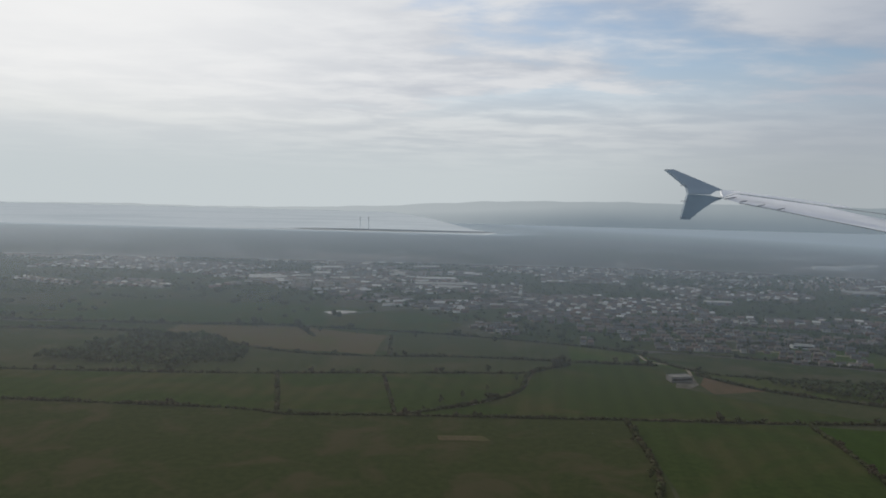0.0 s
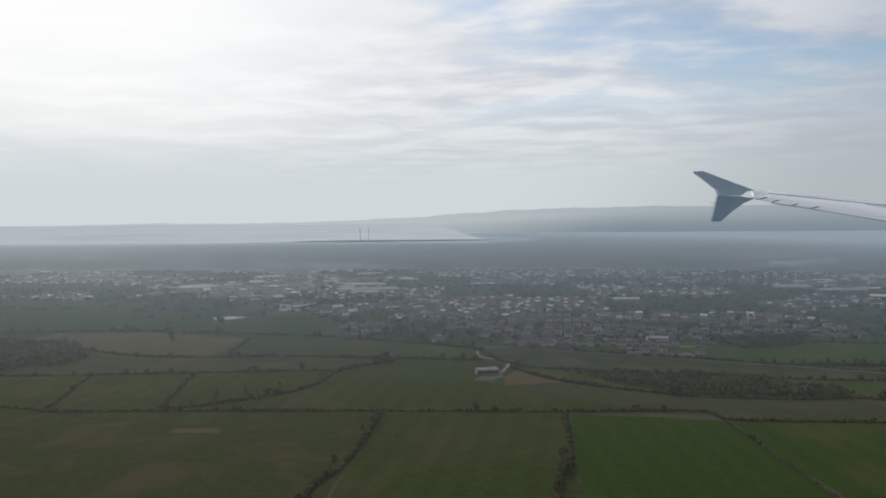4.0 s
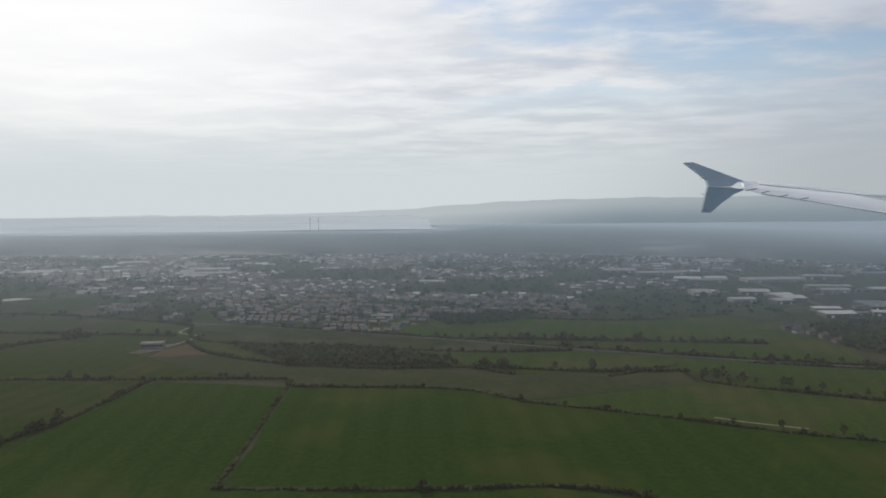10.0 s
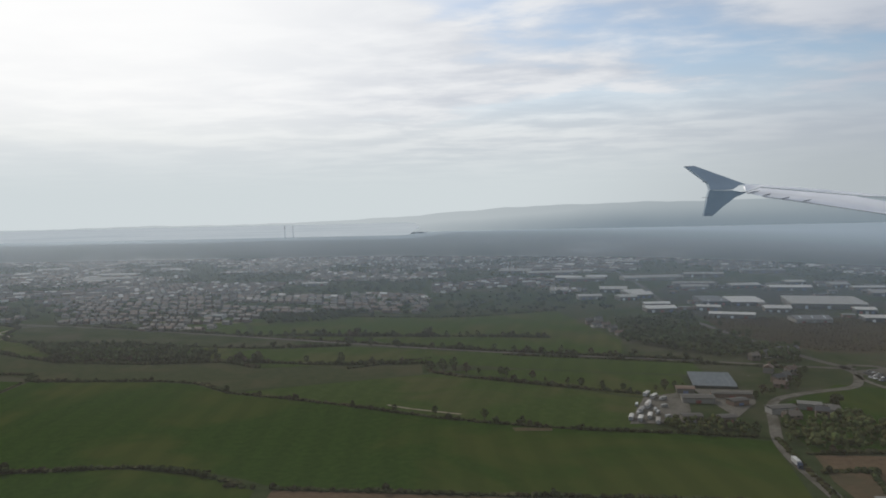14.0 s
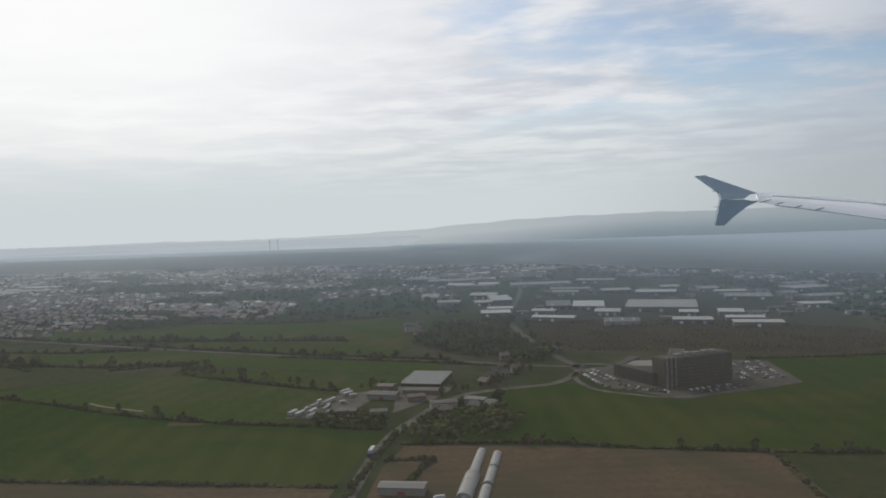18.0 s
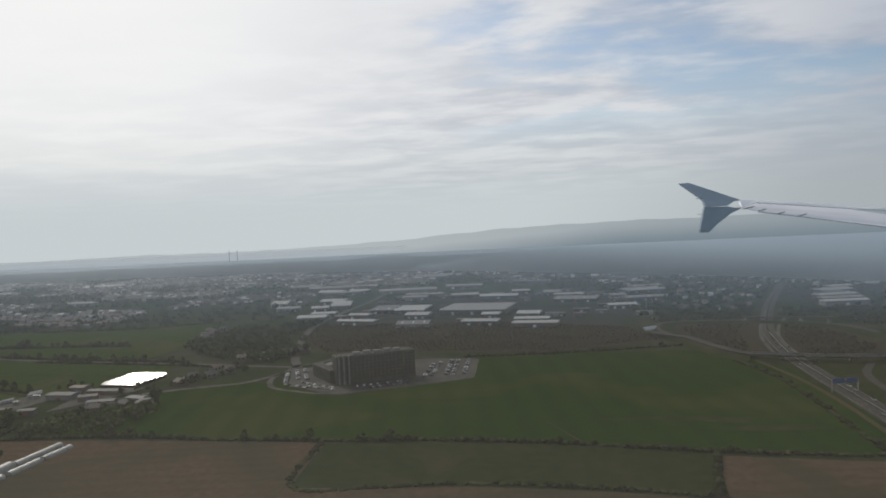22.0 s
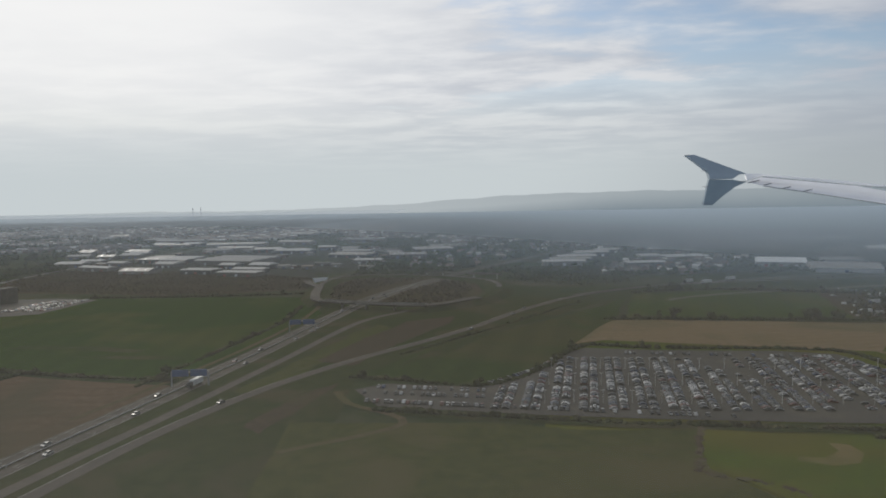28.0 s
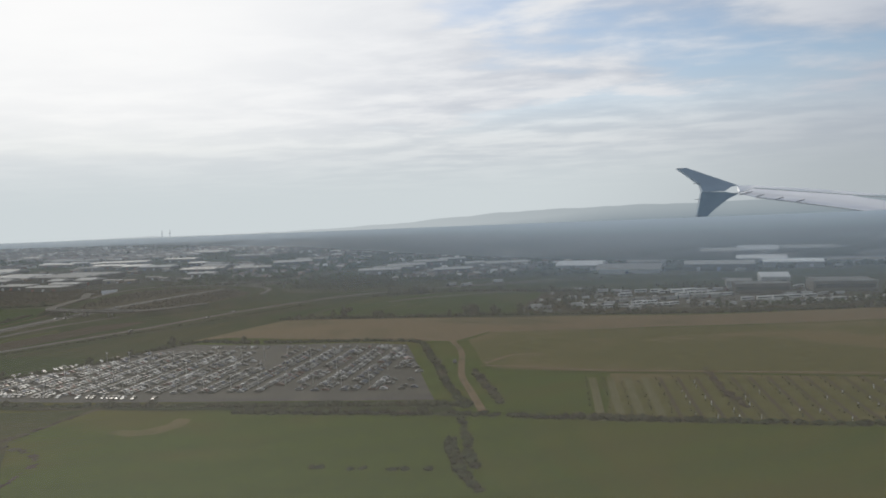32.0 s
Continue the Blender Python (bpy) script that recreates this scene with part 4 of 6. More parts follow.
# ---- hedges ----
HEDGES = [
    ([(2073, 268), (2075, 250), (2077, 236)], 2.0),
    ([(1112, 405), (1126, 406), (1141, 404)], 4.5), ([(1138, 400), (1134, 384), (1130, 367)], 3.4),
    ([(616, 873), (760, 862), (905, 850), (994, 838)], 5.5),
    ([(-700, 676), (-240, 662), (-150, 647), (-45, 653), (105, 657), (160, 659), (320, 661), (460, 666), (480, 642), (510, 637), (612, 635), (657, 623), (695, 592)], 3.6),
    ([(695, 592), (795, 555), (890, 513), (982, 487), (1050, 477), (1098, 468)], 2.6),
    ([(-45, 655), (29, 700), (75, 752), (95, 830), (151, 884)], 5.0), ([(-700, 779), (-308, 789), (-107, 809), (90, 831)], 3.5),
    ([(-700, 1021), (-439, 1016), (-196, 907), (22, 908), (154, 897), (260, 890)], 4.5), ([(-700, 1086), (-451, 1088), (-273, 1098), (-19, 1062), (164, 1005), (250, 964)], 4.5),
    ([(166, 651), (160, 529), (142, 431), (140, 120)], 4.5), ([(338, 655), (330, 534), (312, 446), (312, 120)], 4.0),
    ([(-199, 800), (-163, 659)], 4.0), ([(-76, 802), (-52, 662)], 3.0), ([(-88, 1034), (-80, 911)], 4.0), ([(-236, 1088), (-200, 1019)], 6.0),
    ([(296, 845), (352, 780), (457, 727), (563, 711), (640, 717), (690, 688)], 4.5), ([(250, 966), (313, 855), (489, 821), (654, 792), (760, 799)], 4.0),
    ([(330, 970), (563, 892), (752, 823), (935, 760), (1125, 708)], 4.5), ([(451, 727), (574, 729), (755, 702), (858, 704)], 5.0),
    ([(858, 704), (874, 659), (952, 619), (1045, 580)], 4.2), ([(940, 741), (1120, 694), (1200, 668)], 3.5), ([(420, 984), (436, 1041), (545, 1060), (850, 1007), (1022, 1058)], 4.5),
    ([(500, 402), (627, 404), (696, 412), (744, 402), (776, 388), (800, 380), (1092, 363)], 3.0), ([(480, 637), (500, 404)], 1.5),
    ([(1110, 461), (1104, 392), (1096, 294)], 3.0), ([(1118, 436), (1198, 437), (1253, 427), (1345, 416), (1410, 412), (1486, 398), (1560, 378), (1655, 363)], 2.8),
    ([(1337, 416), (1340, 339), (1385, 336), (1424, 339), (1478, 331), (1540, 314), (1563, 278)], 1.9), ([(1558, 377), (1541, 314)], 2.6),
    ([(1415, 688), (1520, 693), (1627, 713)], 3.5), ([(1752, 372), (1778, 367), (1824, 357), (1856, 394), (1872, 433), (1890, 457), (1928, 448), (1998, 446), (2036, 438), (2047, 400), (2056, 362), (2065, 316), (2074, 285)], 2.6),
    ([(1775, 312), (1890, 297), (1990, 291), (2074, 288)], 3.0), ([(1914, 292), (1907, 268), (1901, 245)], 0.8), ([(1903, 243), (1921, 234), (1931, 224), (1935, 202)], 0.7), ([(1914, 555), (2110, 545), (2250, 529), (2400, 539)], 3.2),
    ([(1979, 282), (2078, 274), (2121, 265), (2233, 251), (2560, 214)], 2.6), ([(2088, 290), (2079, 330), (2075, 350)], 2.2),
    ([(1960, 706), (2050, 727), (2180, 686)], 4.0), ([(2110, 573), (2180, 676)], 3.0),
    ([(784, 681), (860, 730)], 3.0), ([(1126, 490), (1150, 534), (1180, 529)], 5.0), ([(1770, 430), (1826, 517), (1905, 650)], 1.6), ([(1640, 352), (1652, 456), (1659, 549), (1651, 627)], 2.4), ([(2186, 347), (2182, 305), (2182, 277)], 1.2), ([(2028, 217), (2031, 217)], 1.8), ([(2041, 215), (2044, 215)], 1.6), ([(2055, 214), (2058, 214)], 1.8), ([(2066, 214), (2069, 214)], 1.6), ([(2071, 231), (2074, 220), (2077, 206), (2082, 197)], 2.4), ([(2077, 228), (2080, 214)], 2.0),
]
for i, (points, height) in enumerate(HEDGES):
    hedge(points, height, width=3.4 + 0.3 * height, seed=i, material=BARE if height < 1.3 else LEAF, trees=0.0 if height < 1.3 else 0.05)

# ---- woods ----
for i, (outline, spacing, height, material, label) in enumerate((
        ([(-440, 1014), (-330, 988), (-262, 906), (-255, 853), (-325, 815), (-500, 833)], 6, 9, CROWN, "dense dark wood beside fields"),
        ([(355, 819), (456, 737), (575, 720), (640, 727), (590, 774), (490, 817)], 6, 8, CROWN, "dark copse between fields"),
        ([(580, 1039), (740, 1078), (700, 990), (612, 965)], 6, 8, CROWN, "dark copse below the houses"),
        ([(1090, 951), (1200, 990), (1180, 853), (1240, 745), (1218, 686), (1130, 740), (1075, 813)], 6, 9, CROWN, "dense dark wood below the estate"),
        ([(1215, 980), (1460, 941), (1600, 853), (1620, 755), (1500, 706), (1400, 725), (1260, 745), (1205, 862)], 3.3, 2.0, BARE, "brown bare scrub wood"),
        ([(1112, 461), (1128, 493), (1185, 517), (1195, 490), (1180, 446), (1130, 441)], 5, 6.5, YOUNG, "fresh green garden trees round houses"),
        ([(1040, 510), (1060, 505), (1098, 490), (1098, 472), (1050, 480)], 5, 6, YOUNG, "fresh green garden trees and bushes"),
        ([(2250, 549), (2520, 529), (2700, 549), (2700, 588), (2400, 578)], 7, 6, CROWN, "low trees along a yard"),
        ([(1660, 700), (1676, 660), (1688, 700), (1712, 800), (1740, 838), (1690, 846), (1656, 830), (1650, 760)], 5, 3.2, BARE, "brown scrub inside the interchange"),
        ([(1720, 640), (1762, 632), (1796, 672), (1804, 730), (1796, 782), (1770, 815), (1738, 740)], 5, 3.2, BARE, "brown scrub inside the interchange"),
        ([(1646, 872), (1740, 885), (1790, 960), (1770, 990), (1700, 940), (1650, 910)], 6, 4, LEAF, "dark bushes beyond the interchange"),
        ([(1846, 800), (1930, 760), (1990, 800), (1940, 850), (1880, 870), (1838, 850)], 6, 4, LEAF, "dark bushes beyond the interchange"),
        ([(1860, 880), (1960, 850), (1975, 940), (1890, 960)], 6, 5, CROWN, "dark trees beside white sheds"),
        ([(1960, 843), (2160, 882), (2400, 887), (2400, 911), (2150, 911), (1960, 882)], 7, 7, CROWN, "tree belt behind the road"))):
    wood(outline, spacing, height, material, label, seed=i)


# ---- the aircraft's wing, enlarged and set far out against the sky to fit the camera's view ----
WING_AT, WING_UNIT = (1347.0, 4500.0, 256.5), 3.63
wing = thing("aircraft_wing", "pale grey airliner wing with dark blue-grey winglet", "aircraft wing")
WING_GREY = surface("wing_paint", (0.80, 0.80, 0.80), (0.84, 0.84, 0.84), 2200, c=(0.76, 0.765, 0.775), c_size=9000, rough=0.4)
WING_DARK = surface("winglet_paint", (0.30, 0.355, 0.40), (0.335, 0.395, 0.44), 1500, c=(0.27, 0.325, 0.37), c_size=6000, rough=0.35)
WING_GAP = surface("shadow_gap", (0.22, 0.225, 0.24), (0.25, 0.255, 0.27), 1500, rough=0.6)


def canted(bm, lean):
    """Leans a winglet out of the upright about the wing's tip; the lean sets how light it turns."""
    for v in bm.verts:
        v.co.z += (v.co.y + 40) * lean
    return bm


def wing_part(name, bm, material, parent=wing, label=""):
    bmesh.ops.scale(bm, vec=(WING_UNIT,) * 3, verts=bm.verts)
    bmesh.ops.scale(bm, vec=(1 / K,) * 3, verts=bm.verts)
    return part(name, bm, material, parent, label)


def skin(near, far, thick):
    """A wing panel from its near (trailing) to its far (leading) edge; points are across, up and depth."""
    def at(u, v, w):
        # farther points are moved outward so the panel keeps its outline in the camera's view
        f = 1 - w * WING_UNIT / 4524
        return Vector(((u + 449) * f - 449, (v + 151) * f - 151, w))

    near, far = [at(*p) for p in near], [at(*p) for p in far]
    bm = bmesh.new()
    rings = []
    for a, b in zip(near, far):
        mid = (a + b) / 2 + Vector((0, thick * 0.6, 1.5))
        low = (a + b) / 2 - Vector((0, thick * 0.3, 6))
        rings.append([bm.verts.new(v) for v in (a, mid, b, low)])
    for r, s in zip(rings, rings[1:]):
        for i in range(4):
            bm.faces.new((r[i], r[(i + 1) % 4], s[(i + 1) % 4], s[i]))
    bm.faces.new(rings[0])
    bm.faces.new(rings[-1][::-1])
    bmesh.ops.recalc_face_normals(bm, faces=bm.faces)
    return bm


wing_part("wing_skin", skin([(97, -47, 0), (127, -54, 3.6), (187, -62, 7), (322, -82, 12), (470, -104, 18)],
                            [(100, -46, -40), (122, -38.8, -60), (190, -44.9, -80), (322, -56.7, -110), (470, -70, -140)], 0.4), WING_GREY)
wing_part("leading_skin", skin([(97, -45.4, -42), (122, -37.4, -62), (190, -43.4, -82), (322, -55, -112), (470, -68.2, -142)],
                               [(92, -33.5, -70), (122, -34, -85), (231, -42.5, -110), (349, -54.5, -140), (470, -66, -170)], 0.4), WING_GREY)
# a solid dark strip: the gap's shade is in its colour
wing_part("slat_gap", skin([(84, -46.9, 2), (97, -46.2, 2), (122, -38.4, -18), (190, -44.6, -28), (322, -56.3, -43), (470, -69.6, -58)],
                           [(84, -46, -2), (97, -45.2, -2), (122, -37.6, -20), (190, -43.8, -30), (322, -55.5, -45), (470, -68.8, -60)], 0.1), WING_GAP, label="thin dark strip painted as shade of the slat gap")
wing_part("trailing_edge", skin([(127, -54.6, 4), (187, -62.6, 8), (322, -82.7, 13), (470, -104.8, 19)], [(127, -53.8, 3), (187, -61.8, 7), (322, -81.8, 12), (470, -103.8, 18)], 0.1), WING_GAP, label="dark edge line")
wing_part("upper_winglet", canted(prism([(0, 0), (15, 1), (96, -33), (83, -35), (72, -42), (46, -43.2), (33, -43), (32.5, -32), (30, -28)], "z", -5, 5), -0.6), WING_DARK, label="dark blue-grey upper winglet")
wing_part("lower_winglet", canted(prism([(33, -43.6), (31, -86), (47, -86), (60, -72), (80, -55), (97, -47), (84, -45.6), (72, -43.4), (46, -43.7)], "z", -4, 4), 0.5), WING_DARK, label="dark blue-grey lower winglet")
for u, v, size in ((103, -47.5, 12), (126, -52, 8), (158, -57.5, 8), (193, -62, 9)):
    bm = bmesh.new()
    bmesh.ops.create_icosphere(bm, subdivisions=2, radius=1.0)
    bmesh.ops.scale(bm, vec=(size, 1.1, 3), verts=bm.verts)
    bmesh.ops.rotate(bm, matrix=Matrix.Rotation(radians(13), 3, "Z"), verts=bm.verts)
    bmesh.ops.translate(bm, vec=(u, v, 14), verts=bm.verts)
    wing_part("flap_fairing", bm, WING_GAP, label="dark flap track fairing")
for u, v in ((0, -2), (29, -28), (31, -55), (31, -83)):
    wing_part("static_wick", prism([(u - 9, v - 0.9), (u + 2, v - 0.9), (u + 2, v + 0.1), (u - 9, v - 0.3)], "z", -0.5, 0.5), WING_GAP)
wing.matrix_world = Matrix.Translation(WING_AT) @ view(0, 0, 0, 3.9, -3.1, -1.2)


# ---- buildings ----
def warehouse(x, y, width, depth, height, angle=0.0, label="grey industrial warehouse with shallow sheet roof", spans=1, doors=3, walls=None, roofing=None):
    """A shed with one or more shallow gables: its front left corner stands at (x, y)."""
    ob = thing("warehouse", label, "warehouse", "industrial sheds")
    part("wall", box(0, width, 0, depth, 0, height), walls or SHEET_WALL, ob)
    bm = bmesh.new()
    for i in range(spans):
        y0, y1 = depth * i / spans, depth * (i + 1) / spans
        e = 0.5
        prism([(y0 - e * (i == 0), height + 0.03), (y1 + e * (i == spans - 1), height + 0.03), (y1 + e * (i == spans - 1), height + 0.4),
               ((y0 + y1) / 2, height + 0.4 + (y1 - y0) * 0.09), (y0 - e * (i == 0), height + 0.4)], "x", -0.5, width + 0.5, bm)
    roof = part("roof", bm, roofing or SHEET_ROOF, ob)
    slope = 0.09 * 2
    for i in range(0 if roofing else min(5, max(2, int(width / 14)))):
        cx = width * (i + 0.5) / min(5, max(2, int(width / 14)))
        d = depth / spans
        z = height + 0.4
        strip = bmesh.new()
        prism([(d * 0.12, z + slope * d * 0.12 + 0.02), (d * 0.40, z + slope * d * 0.40 + 0.02), (d * 0.40, z + slope * d * 0.40 + 0.14),
               (d * 0.12, z + slope * d * 0.12 + 0.14)], "x", cx - 0.7, cx + 0.7, strip)
        part("roof_light", strip, SKYLIGHT, ob)
    for i in range(doors):
        cx = width * (i + 0.7) / (doors + 0.4)
        part("loading_door", box(cx - 2, cx + 2, -0.14, -0.01, 0, min(4.5, height * 0.6)), DOORS, ob)
    ob.matrix_world = spot(x, y, angle)
    return ob


WAREHOUSES = [
    (1222, 974, 58, 20, 7, -18, 1), (1225, 1043, 33, 21, 7, -16, 1), (1313, 1017, 35, 30, 7, -12, 1), (1400, 920, 48, 27, 7, -11, 2), (1425, 991, 25, 25, 7, -12, 1), (1469, 928, 46, 20, 7, -10, 1),
    (1465, 886, 57, 24, 7, -11, 2), (1474, 978, 32, 30, 8, -12, 1), (1362, 1050, 100, 88, 9, -13, 4), (1289, 1085, 47, 66, 7, -7, 3), (1274, 1303, 47, 24, 7, -6, 1), (1418, 1269, 68, 30, 7, -9, 1),
    (1535, 1295, 32, 34, 7, 0, 1), (1549, 1248, 50, 20, 7, -7, 1), (1612, 1048, 41, 22, 7, 0, 1), (1064, 1506, 54, 32, 7, -14, 1), (1131, 1510, 43, 28, 7, -4, 1), (1073, 1180, 39, 24, 7, 4, 1),
    (1165, 1190, 34, 70, 7, 8, 2), (1151, 1027, 43, 30, 7, 2, 1), (1159, 1080, 38, 20, 7, -3, 1), (-82, 1652, 140, 36, 7, 4, 2), (528, 1469, 54, 20, 7, -1, 1), (1015, 1621, 58, 30, 7, 8, 1),
    (1069, 1619, 60, 34, 7, 14, 1), (-491, 1693, 77, 60, 7, 14, 2), (-391, 1752, 37, 30, 7, 10, 1), (-357, 1829, 39, 36, 7, 14, 1), (-386, 1975, 73, 30, 7, 18, 1), (-267, 1744, 38, 16, 7, 14, 1),
    (-89, 1768, 99, 34, 7, 3, 2), (-88, 1709, 32, 20, 7, 10, 1), (-35, 1606, 57, 30, 7, -8, 1), (-157, 1824, 37, 40, 7, 14, 1), (-110, 2068, 75, 26, 7, 18, 1), (947, 1690, 76, 60, 7, -8, 3),
    (2106, 1371, 24, 36, 8, 14, 1), (2072, 1040, 64, 34, 8, 12, 2), (2074, 1290, 26, 20, 8, 15, 1),
    (1891, 985, 59, 20, 8, 2, 1), (1905, 1022, 58, 20, 8, 5, 1), (1919, 1063, 58, 22, 8, 8, 1), (1954, 1133, 53, 28, 8, 12, 1), (1992, 1188, 43, 20, 8, 18, 1), (2002, 954, 52, 20, 8, 10, 1), (2040, 1064, 30, 22, 8, 12, 1),
]
DULL_SHEDS = [
    (1314, 918, 44, 34, 6, -4, 1), (1250, 1095, 38, 66, 7, -3, 3), (1273, 1359, 75, 26, 7, -8, 1), (1365, 1307, 52, 30, 7, 2, 1), (1479, 1349, 34, 26, 7, 0, 1), (1542, 1173, 70, 48, 6, -14, 2),
    (1639, 1190, 25, 30, 7, 2, 1), (1138, 1163, 29, 28, 7, 10, 1), (1231, 1913, 93, 70, 7, -12, 2), (1035, 1268, 32, 46, 7, -2, 1), (1123, 1282, 48, 36, 7, -9, 1), (1203, 1470, 123, 40, 7, 6, 2),
    (1085, 1474, 79, 20, 7, -2, 1), (196, 2067, 120, 30, 7, 20, 1), (741, 1904, 49, 30, 7, 14, 1), (1937, 1091, 40, 24, 8, 16, 1), (1681, 1253, 70, 44, 8, 16, 2), (1654, 1130, 60, 28, 8, 10, 1),
    (1700, 1330, 60, 30, 8, 8, 1), (1340, 1530, 80, 30, 8, -10, 1), (1480, 1590, 90, 34, 8, -10, 2), (2590, 1000, 80, 34, 8, -4, 1), (2640, 860, 70, 30, 8, -4, 1), (2700, 1100, 110, 40, 9, -6, 2),
]
SHED_KINDS = ["pale-roofed industrial warehouse with sheet walls", "long low warehouse with bright sheet roof", "wide multi-span warehouse with pale ridged roof"]
for x, y, width, depth, height, angle, spans in WAREHOUSES:
    warehouse(x, y, width, depth, height * 0.8, angle, SHED_KINDS[2 if spans > 1 else (1 if width > 50 else 0)], spans, roofing=PALE_ROOF)
for x, y, width, depth, height, angle, spans in DULL_SHEDS:
    warehouse(x, y, width, depth, height * 0.8, angle, "dull grey industrial shed with roof lights", spans)

BIG_SHEDS = [
    (2163, 946, 60, 50, 7.0, -18, 1, WHITE, BRIGHT), (2206, 884, 77, 58, 4.8, -17, 1, WHITE, PALE_ROOF), (2314, 885, 79, 35, 8, -18, 1, CLADDING, PALE_ROOF), (2409, 1162, 60, 46, 6, -24, 1, SHEET_WALL, PALE_ROOF),
    (2467, 1167, 60, 66, 6, -24, 1, WHITE, BRIGHT), (2550, 1193, 77, 62, 5.5, -24, 2, WHITE, PALE_ROOF), (2413, 900, 67, 36, 6.5, -19, 1, WHITE, BRIGHT), (2398, 952, 60, 40, 8, -19, 1, WHITE, BRIGHT), (2502, 923, 60, 30, 5, -20, 1, WHITE, PALE_ROOF),
    (2262, 985, 50, 26, 6, -18, 1, WHITE, PALE_ROOF), (2302, 684, 22, 20, 6.5, -12, 1, WHITE, PALE_ROOF), (2344, 714, 26, 36, 6.5, -14, 1, WHITE, BRIGHT), (2640, 1010, 80, 40, 7, -20, 1, SHEET_WALL, PALE_ROOF),
    (2622, 2500, 90, 40, 9, -30, 1, BRIGHT, BRIGHT), (2740, 2440, 110, 40, 9, -30, 2, BRIGHT, BRIGHT), (2880, 2350, 70, 30, 10, -30, 1, BRIGHT, BRIGHT)]
for x, y, width, depth, height, angle, spans, walls, roofing in BIG_SHEDS:
    shade = "dark-walled" if walls == CLADDING else ("grey-walled" if walls == SHEET_WALL else "white-walled")
    warehouse(x, y, width, depth, height, angle, shade + " large warehouse with pale flat-looking roof", spans, 3, walls, roofing)

# small sheds in the yards between them
rng = np.random.default_rng(77)
for i in range(46):
    x, y = rng.uniform(1200, 1640), rng.uniform(930, 1400)
    if y > 990 - (x - 1200) * 0.22:
        warehouse(x, y, rng.uniform(10, 26), rng.uniform(8, 14), rng.uniform(3, 4.5), rng.normal(-9, 3), "small industrial shed in a crowded estate", 1, 1, FARM_WALL, FARM_ROOF)


def plain_block(x, y, width, depth, height, angle, label, name="office_block", category="building", material=None, floors=3):
    """A flat-roofed block with a parapet and bands of windows."""
    ob = thing(name, label, category)
    part("wall", box(0, width, 0, depth, 0, height), material or SHEET_WALL, ob)
    part("roof", box(0.4, width - 0.4, 0.4, depth - 0.4, height + 0.02, height + 0.25), BRIGHT if material is BRIGHT else CONCRETE, ob)
    for a, b, c, d in ((0, width, 0, 0.4), (0, width, depth - 0.4, depth), (0, 0.4, 0.45, depth - 0.45), (width - 0.4, width, 0.45, depth - 0.45)):
        part("parapet", box(a, b, c, d, height + 0.02, height + 0.8), material or SHEET_WALL, ob)
    for f in range(floors):
        z = height * (f + 0.35) / floors
        part("window_band", box(width * 0.04, width * 0.96, -0.06, -0.005, z, z + height / floors * 0.42), GLASS, ob)
    ob.matrix_world = spot(x, y, angle)
    return ob


for x, y, width, depth, height, angle in ((1189, 2340, 60, 30, 14, -10), (1255, 2320, 40, 24, 18, -10), (1300, 2322, 50, 20, 22, -10), (1352, 2300, 20, 20, 26, -10), (1215, 2300, 70, 18, 9, -10)):
    plain_block(x, y, width, depth, height, angle, "white hospital block among houses", "hospital_block", material=BRIGHT, floors=4)
plain_block(2295, 639, 46, 25, 8.2, -11, "large plain dark grey box-shaped depot", "depot", material=CLADDING, floors=1)
plain_block(2361, 638, 50, 34, 9, -12, "large plain tan box-shaped depot", "depot", material=FARM_WALL, floors=1)
plain_block(2560, 690, 60, 36, 12, -8, "large plain grey box-shaped depot", "depot", material=FARM_WALL, floors=1)
plain_block(497, 1026, 30, 14, 5, -6, "low white-roofed sports hall", "sports_hall", material=WHITE, floors=1)
plain_block(255, 806, 26, 14, 6, 12, "small pale farm barn on gravel", "barn", material=CONCRETE, floors=1)

# the hotel: a low block with an open court and a tall dark slab
hotel = thing("hotel", "large dark brown hotel slab with lower wing", "hotel")


def hotel_slab(x0, y0, x1, y1, deep, high, cols, floors, name):
    """A slab whose front runs from (x0, y0) to (x1, y1), with its windows as pieces."""
    length, turn = math.hypot(x1 - x0, y1 - y0), math.atan2(y1 - y0, x1 - x0)
    slab = part(name, box(0, length, 0, deep, 0, high), CLADDING, hotel)
    slab.matrix_local = Matrix.Translation((x0 * K, y0 * K, 0)) @ Matrix.Rotation(turn, 4, "Z")
    top = part("roof", box(0.8, length - 0.8, 0.8, deep - 0.8, high + 0.02, high + 0.3), ASPHALT, slab)
    first = None
    for i in range(cols):
        for j in range(floors):
            w, h = length / cols, (high - 4) / floors
            if first is None:
                first = part("window", box(0, w * 0.5, -0.16, -0.01, 0, h * 0.5), GLAZING, slab)
                piece = first
            else:
                piece = first.copy()
                scene.collection.objects.link(piece)
            piece.location = ((i + 0.25) * w * K, 0, (3 + (j + 0.2) * h) * K)
    return slab


slab = hotel_slab(1312, 574, 1374, 604, 16, 23.5, 20, 7, "main_slab")
for i in range(5):
    part("roof_plant", box(16 + i * 9, 22 + i * 9, 5, 10, 23.8, 25.4 + 0.5 * (i % 2), 0.2), CONCRETE, slab, "pale rooftop plant box")
for i, (a, b) in enumerate(((1.0, 2.2), (5.0, 6.4), (9.5, 10.6))):
    part("fin", box(a, b, -1.4, -0.02, 0, 25.2 - i * 0.6), CONCRETE, slab, "pale vertical concrete fin")
back = hotel_slab(1338, 670, 1316, 596, 13, 15, 18, 4, "rear_slab")
